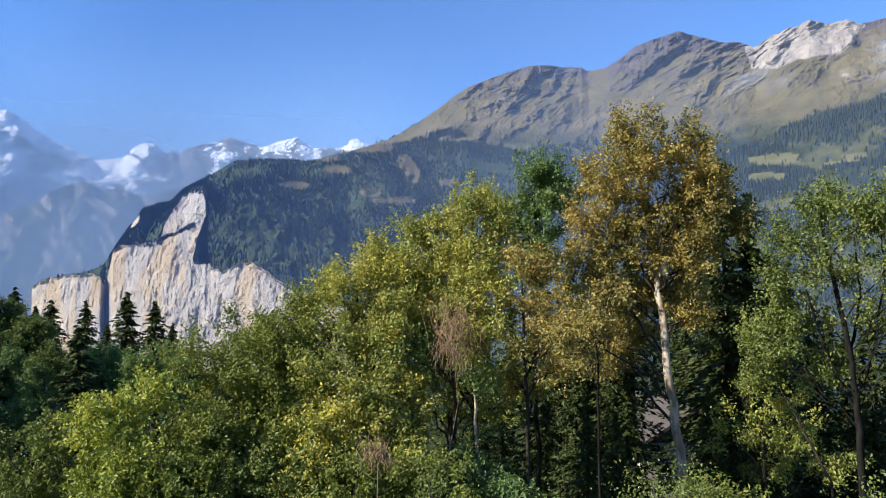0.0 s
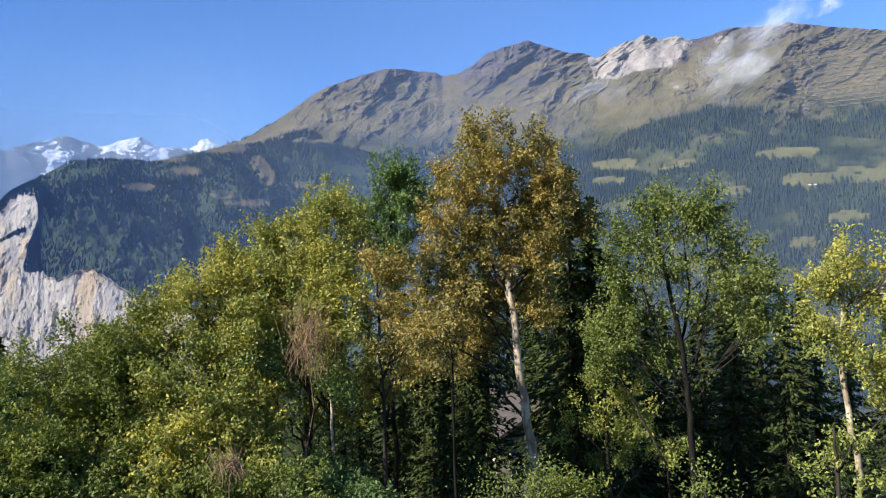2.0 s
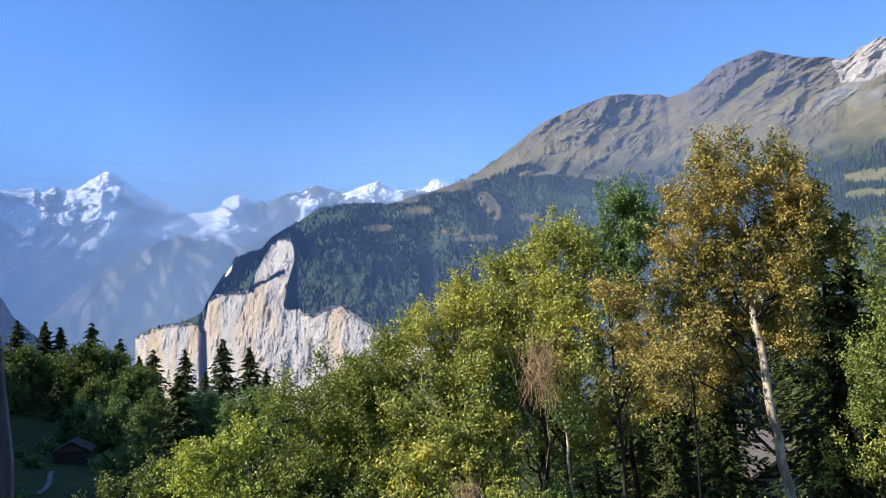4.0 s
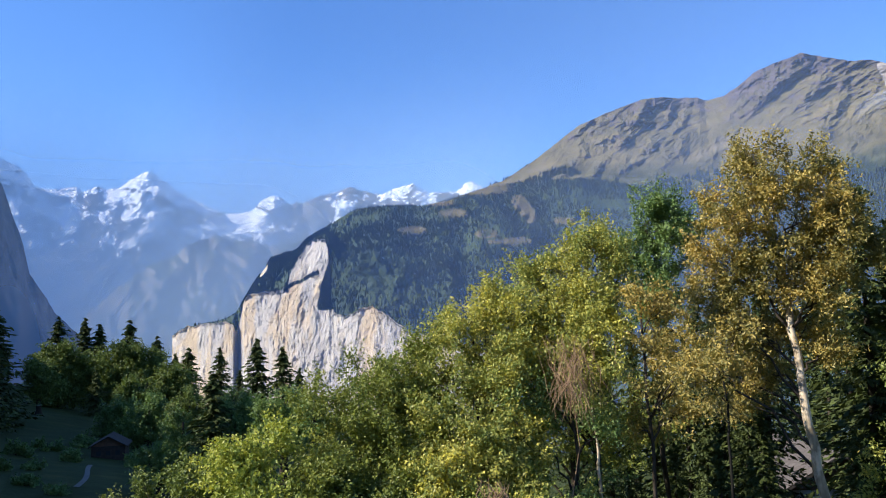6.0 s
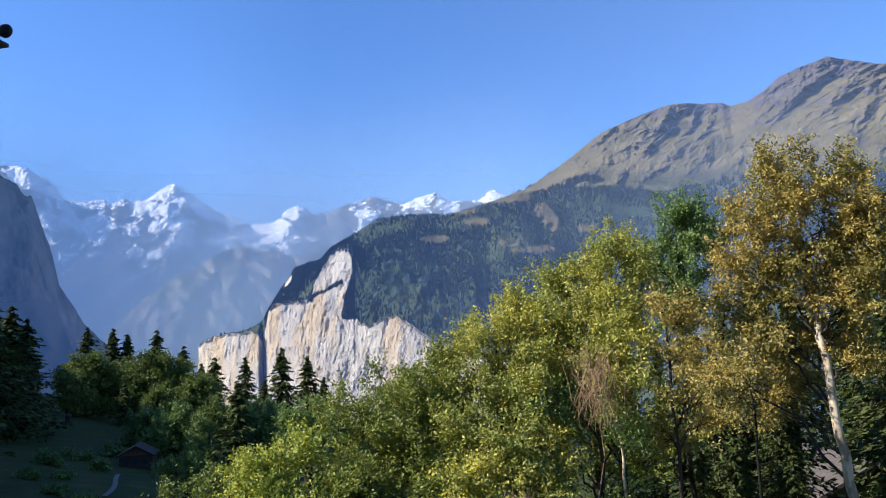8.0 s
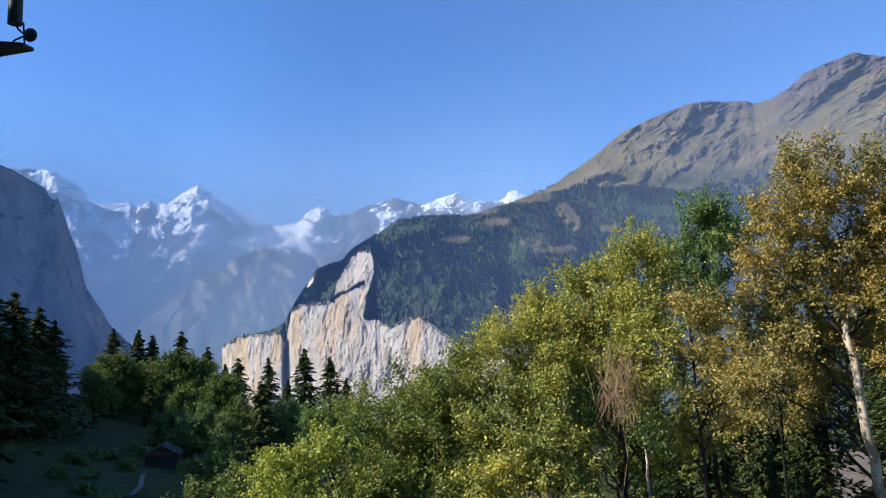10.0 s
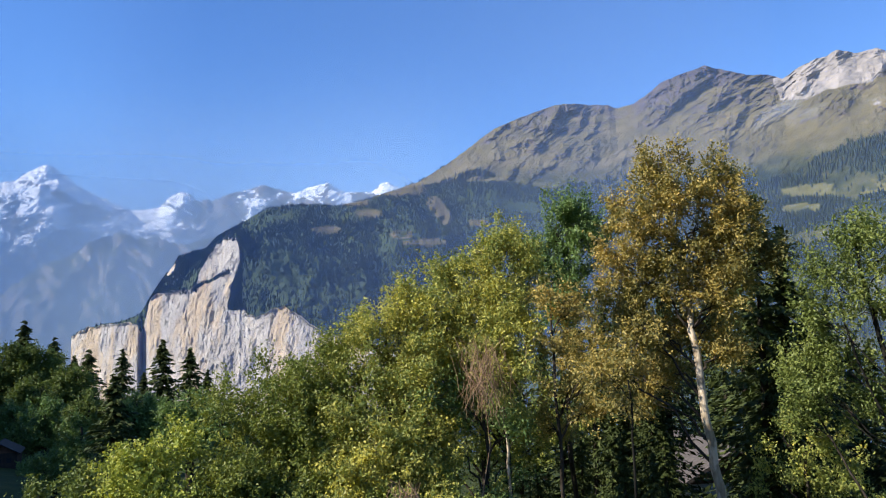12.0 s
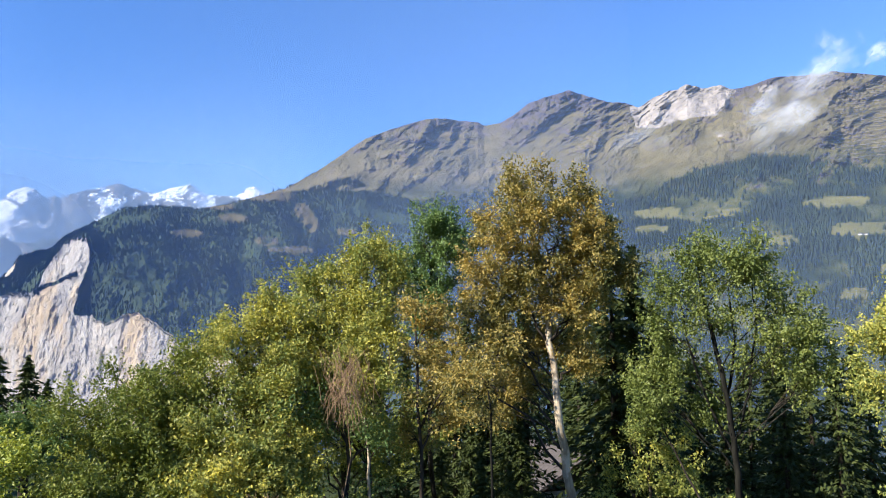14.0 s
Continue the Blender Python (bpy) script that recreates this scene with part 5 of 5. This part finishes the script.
# ---- avalanche fences ----
def snow_fences():
    root = new("snow_fences")
    for k in range(17):
        el = 11.6 + 0.27 * k
        left = 35.4 + 0.25 * (k % 3) - 0.05 * k + (0.9 if el > 15.2 else 0)
        pts = [on_mountain(a, el + 0.02 * math.sin(a * 9 + k)) for a in np.arange(left, 43.5, 0.16)]
        v, f = [], []
        for q in pts:
            x, y, z = q
            r = math.hypot(x, y)
            b = len(v)
            for dr, dz in ((-6, -0.6), (-6, 2.0), (-5.2, 2.0), (-5.2, -0.6)):
                v.append((x * (1 + dr / r), y * (1 + dr / r), z + dz))
            if b:
                f += [(b - 4 + i, b - 4 + (i + 1) % 4, b + (i + 1) % 4, b + i) for i in range(4)]
        mesh_part("fence_row", fast_mesh("fence_row", v, f), M_FENCE, root)
    tagged(root, "rows of avalanche fences across the steep grass slope", "fence")


snow_fences()


# ---- painted haze sheets and clouds ----
# Upright tinted sheets whose colour stands in for haze in the air.
def veil_sheet(name, az0, az1, r, z0, z1, material, label, lean=0.0):
    az = np.radians(np.linspace(az0, az1, 40))
    v, f = [], []
    for i, z in enumerate(np.linspace(z0, z1, 8)):
        for a in az:
            q = r + lean * (z - z0)
            v.append((q * math.sin(a), q * math.cos(a), z))
    for i in range(7):
        for j in range(39):
            f.append((i * 40 + j, i * 40 + j + 1, (i + 1) * 40 + j + 1, (i + 1) * 40 + j))
    ob = mesh_part(name, fast_mesh(name, v, f, True), material)
    tagged(ob, label, "mist", kind="structure")


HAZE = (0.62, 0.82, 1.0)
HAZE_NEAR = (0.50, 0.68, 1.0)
veil_sheet("haze_veil", -70, 4, 3420, -500, 1800, haze_material("far_haze_tint", HAZE, 0.72, 1600.0, -100.0, (-0.14, 0.06, 1.0, 0.0)), "blue tinted sheet painting haze in the valley head", 0.3)
veil_sheet("haze_veil", -70, -8, 2150, -500, 900, haze_material("valley_haze_tint", (0.58, 0.77, 1.0), 0.84, 1000.0, -150.0, (-0.42, -0.15, 1.0, 0.0)), "blue tinted sheet painting haze over the valley", 0.6)
veil_sheet("haze_veil", -70, 65, 1180, -500, 700, haze_material("near_haze_tint", HAZE_NEAR, 0.36, 800.0, -100.0, (-0.80, -0.45, 1.0, 0.12), glow=0.0), "faint blue tinted sheet painting nearer valley haze")

veil_sheet("haze_veil", -34, 22, 1160, -500, 900, haze_material("shoulder_haze_tint", (0.44, 0.62, 1.0), 0.21, 1500.0, 0.0, (-0.60, -0.42, 0.0, 1.0), (0.12, 0.50, 1.0, 0.0)), "faint blue sheet painting haze before the wooded shoulder")
veil_sheet("haze_veil", 2, 65, 1150, -500, 900, haze_material("slope_haze_tint", (0.38, 0.58, 1.0), 0.075, 2000.0, 0.0, (0.04, 0.35, 0.0, 1.0)), "faint blue sheet painting haze before the mountain")


def cloud_material(name, dense):
    n = Nodes(name)
    d = n.add("ShaderNodeBsdfDiffuse")
    d.inputs["Color"].default_value = (0.68, 0.70, 0.73, 1.0)
    tl = n.add("ShaderNodeBsdfTranslucent")
    tl.inputs["Color"].default_value = (0.68, 0.70, 0.73, 1.0)
    body = n.add("ShaderNodeMixShader")
    body.inputs[0].default_value = 0.15
    n.link(d.outputs[0], body.inputs[1])
    n.link(tl.outputs[0], body.inputs[2])
    see = n.add("ShaderNodeBsdfTransparent")
    mx = n.add("ShaderNodeMixShader")
    ln = n.add("ShaderNodeVectorMath", operation="LENGTH")
    n.link(n.where(), ln.inputs[0])
    g = n.add("ShaderNodeTexNoise")
    g.inputs["Scale"].default_value = 1.4
    g.inputs["Detail"].default_value = 6.0
    g.inputs["Roughness"].default_value = 0.6
    rnd = n.add("ShaderNodeObjectInfo").outputs["Random"]
    off = n.add("ShaderNodeVectorMath", operation="ADD")
    n.link(n.where(), off.inputs[0])
    n.link(n.math("MULTIPLY", rnd, 40.0), off.inputs[1])
    n.link(off.outputs[0], g.inputs["Vector"])
    fall = n.math("SUBTRACT", n.math("ADD", 0.55, n.math("MULTIPLY", n.math("SUBTRACT", g.outputs["Fac"], 0.5), 2.4)), n.math("MULTIPLY", ln.outputs["Value"], 0.85))
    n.link(n.math("MULTIPLY", n.steps(fall, -0.05, 0.85), dense), mx.inputs[0])
    n.link(see.outputs[0], mx.inputs[1])
    n.link(body.outputs[0], mx.inputs[2])
    n.link(mx.outputs[0], n.out.inputs["Surface"])
    return n.m


M_CLOUD, M_WISP = cloud_material("cloud_vapour", 0.50), cloud_material("cloud_wisp", 0.24)


def cloud(az, el, r, w, h, lean, material, back=8.0):
    """A wisp of cloud: a bulging sheet of vapour."""
    root = new("cloud")
    root.location = place(az, el, r)
    bm = bmesh.new()
    bmesh.ops.create_grid(bm, x_segments=14, y_segments=14, size=1.0)
    for v in bm.verts:
        q = math.hypot(v.co.x, v.co.y)
        v.co.z = 0.22 * max(0.0, 1 - q * q)
    ob = part("vapour", bm, material, root)
    ob.matrix_basis = Matrix.Rotation(radians(-az), 4, "Z") @ Matrix.Translation((-0.12 * w, 0, -0.1 * h)) @ Matrix.Rotation(radians(90.0 - back), 4, "X") @ Matrix.Rotation(radians(lean), 4, "Z") @ Matrix.Diagonal((w, h, w * 0.4, 1))
    tagged(root, "soft white wisp of cloud on the mountain crest", "cloud", "clouds on the crest")


for puff in ((32.4, 15.9, 2640, 190, 120, 48), (33.4, 15.2, 2560, 170, 120, 30), (35.0, 17.4, 2680, 180, 110, 42), (36.4, 19.0, 2900, 90, 150, 10), (38.2, 18.2, 2940, 90, 50, 30)):
    cloud(*puff, M_CLOUD)
for puff in ((22.9, 14.7, 2600, 170, 80, 25), (24.4, 14.2, 2560, 110, 60, 20), (31.8, 14.3, 2500, 190, 80, 10)):
    cloud(*puff, M_WISP)

# ---- the room with the open window ----
def slab(name, size, at, material, label=""):
    ob = part(name, box(size, at), material)
    return tagged(ob, label or "plain white plastered room wall", "wall", kind="structure")


ZF = EYE - 1.5
slab("wall_window_left", (2.45, 0.25, 2.6), (-1.975, 0.675, ZF + 1.3), M_WALL)
slab("wall_window_right", (1.9, 0.25, 2.6), (2.05, 0.675, ZF + 1.3), M_WALL)
slab("wall_window_below", (1.85, 0.25, 0.85), (0.175, 0.675, ZF + 0.425), M_WALL)
slab("wall_window_above", (1.85, 0.25, 0.45), (0.175, 0.675, ZF + 2.375), M_WALL)
slab("wall_left", (0.2, 3.6, 2.6), (-3.1, -1.25, ZF + 1.3), M_WALL)
slab("wall_right", (0.2, 3.6, 2.6), (2.9, -1.25, ZF + 1.3), M_WALL)
slab("wall_back", (6.2, 0.2, 2.6), (-0.1, -3.15, ZF + 1.3), M_WALL)
tagged(slab("floor", (6.2, 4.0, 0.2), (-0.1, -1.2, ZF - 0.1), M_TIMBER, "brown wooden floor of the room"), category="floor")
tagged(slab("ceiling", (6.2, 4.0, 0.15), (-0.1, -1.2, ZF + 2.675), M_WALL, "plain white ceiling of the room"), category="ceiling")
slab("wall_house_below", (6.2, 4.0, ZF + 1.5), (-0.1, -1.2, (ZF - 0.2) / 2 - 0.85), M_WALL, "white plastered house wall below the window")
slab("wall_balcony_side", (0.12, 1.1, 2.6), (-1.95, 1.35, ZF + 1.3), M_WALL, "plain partition wall beside the window")


def build_curtain():
    """A gathered curtain whose inner edge swings out towards its hem."""
    root = new("curtain")
    root.location = (-0.45, 0.44, ZF + 0.05)
    v, f = [], []
    nx, nz = 60, 30
    for i in range(nz + 1):
        s = i / nz
        z = 2.2 * s
        dz = min(0.45, max(0.0, z - 1.37))
        edge = 0.1812 - 0.12 * dz - 0.2 * dz * dz
        for j in range(nx + 1):
            t = j / nx
            x = -0.34 + (edge + 0.34) * t
            y = 0.022 * math.sin(t * 42 + 0.6 * s) * (1.1 - 0.5 * s) + 0.008 * math.sin(t * 17 + 4 * s)
            v.append((x, y, z))
    for i in range(nz):
        for j in range(nx):
            f.append((i * (nx + 1) + j, i * (nx + 1) + j + 1, (i + 1) * (nx + 1) + j + 1, (i + 1) * (nx + 1) + j))
    cl = mesh_part("cloth", fast_mesh("cloth", v, f, True), M_CLOTH, root)
    so = cl.modifiers.new("thickness", "SOLIDIFY")
    so.thickness = 0.003
    tagged(root, "grey curtain drawn aside at the open window", "curtain")
    bm = bmesh.new()
    bmesh.ops.create_cone(bm, cap_ends=True, segments=16, radius1=0.012, radius2=0.012, depth=2.6, matrix=Matrix.Translation((0.1, 0.44, ZF + 2.28)) @ Matrix.Rotation(radians(90), 4, "Y"))
    tagged(part("curtain_rail", bm, M_METAL), "dark metal curtain rail above the window", "curtain rail")


build_curtain()


def awning_bracket():
    """Folded awning fitting outside the window: wedge plate, tube, struts and round knob."""
    root = new("awning_bracket")
    c = np.array([-0.855, 1.112, EYE + 0.580])
    root.location = c
    bm = bmesh.new()
    bmesh.ops.create_uvsphere(bm, u_segments=24, v_segments=16, radius=0.0125, matrix=Matrix.Diagonal((1, 0.7, 1, 1)))
    part("knob", bm, M_METAL, root)
    bm = bmesh.new()
    pr = [(-1.06, -0.07), (-0.002, -0.025), (-0.002, -0.019), (-0.009, -0.017), (-1.06, 0.16)]
    a = [bm.verts.new((x, -0.012, z)) for x, z in pr]
    b = [bm.verts.new((x, 0.012, z)) for x, z in pr]
    bm.faces.new(a)
    bm.faces.new(b[::-1])
    for i in range(5):
        j = (i + 1) % 5
        bm.faces.new((a[i], a[j], b[j], b[i]))
    part("plate", bm, M_METAL, root)
    for q in (((-0.012, 0, 0.002), (-0.026, 0, 0.014), (-0.033, 0, 0.03)), ((-0.012, 0, 0.0), (-0.032, 0, -0.006), (-0.06, 0, -0.03)), ((-0.024, 0.01, 0.03), (-0.022, 0.01, 0.01), (-0.02, 0.01, -0.012))):
        v, f = tube(q, (0.0017, 0.0017, 0.0017), 6)
        mesh_part("strut", fast_mesh("strut", v, f), M_METAL, root)
    bm = bmesh.new()
    bmesh.ops.create_cone(bm, cap_ends=True, segments=20, radius1=0.012, radius2=0.012, depth=0.3, matrix=Matrix.Translation((-0.033, 0.0, 0.174)))
    part("tube", bm, M_METAL, root)
    tagged(root, "dark metal awning bracket with a round knob", "bracket")


awning_bracket()
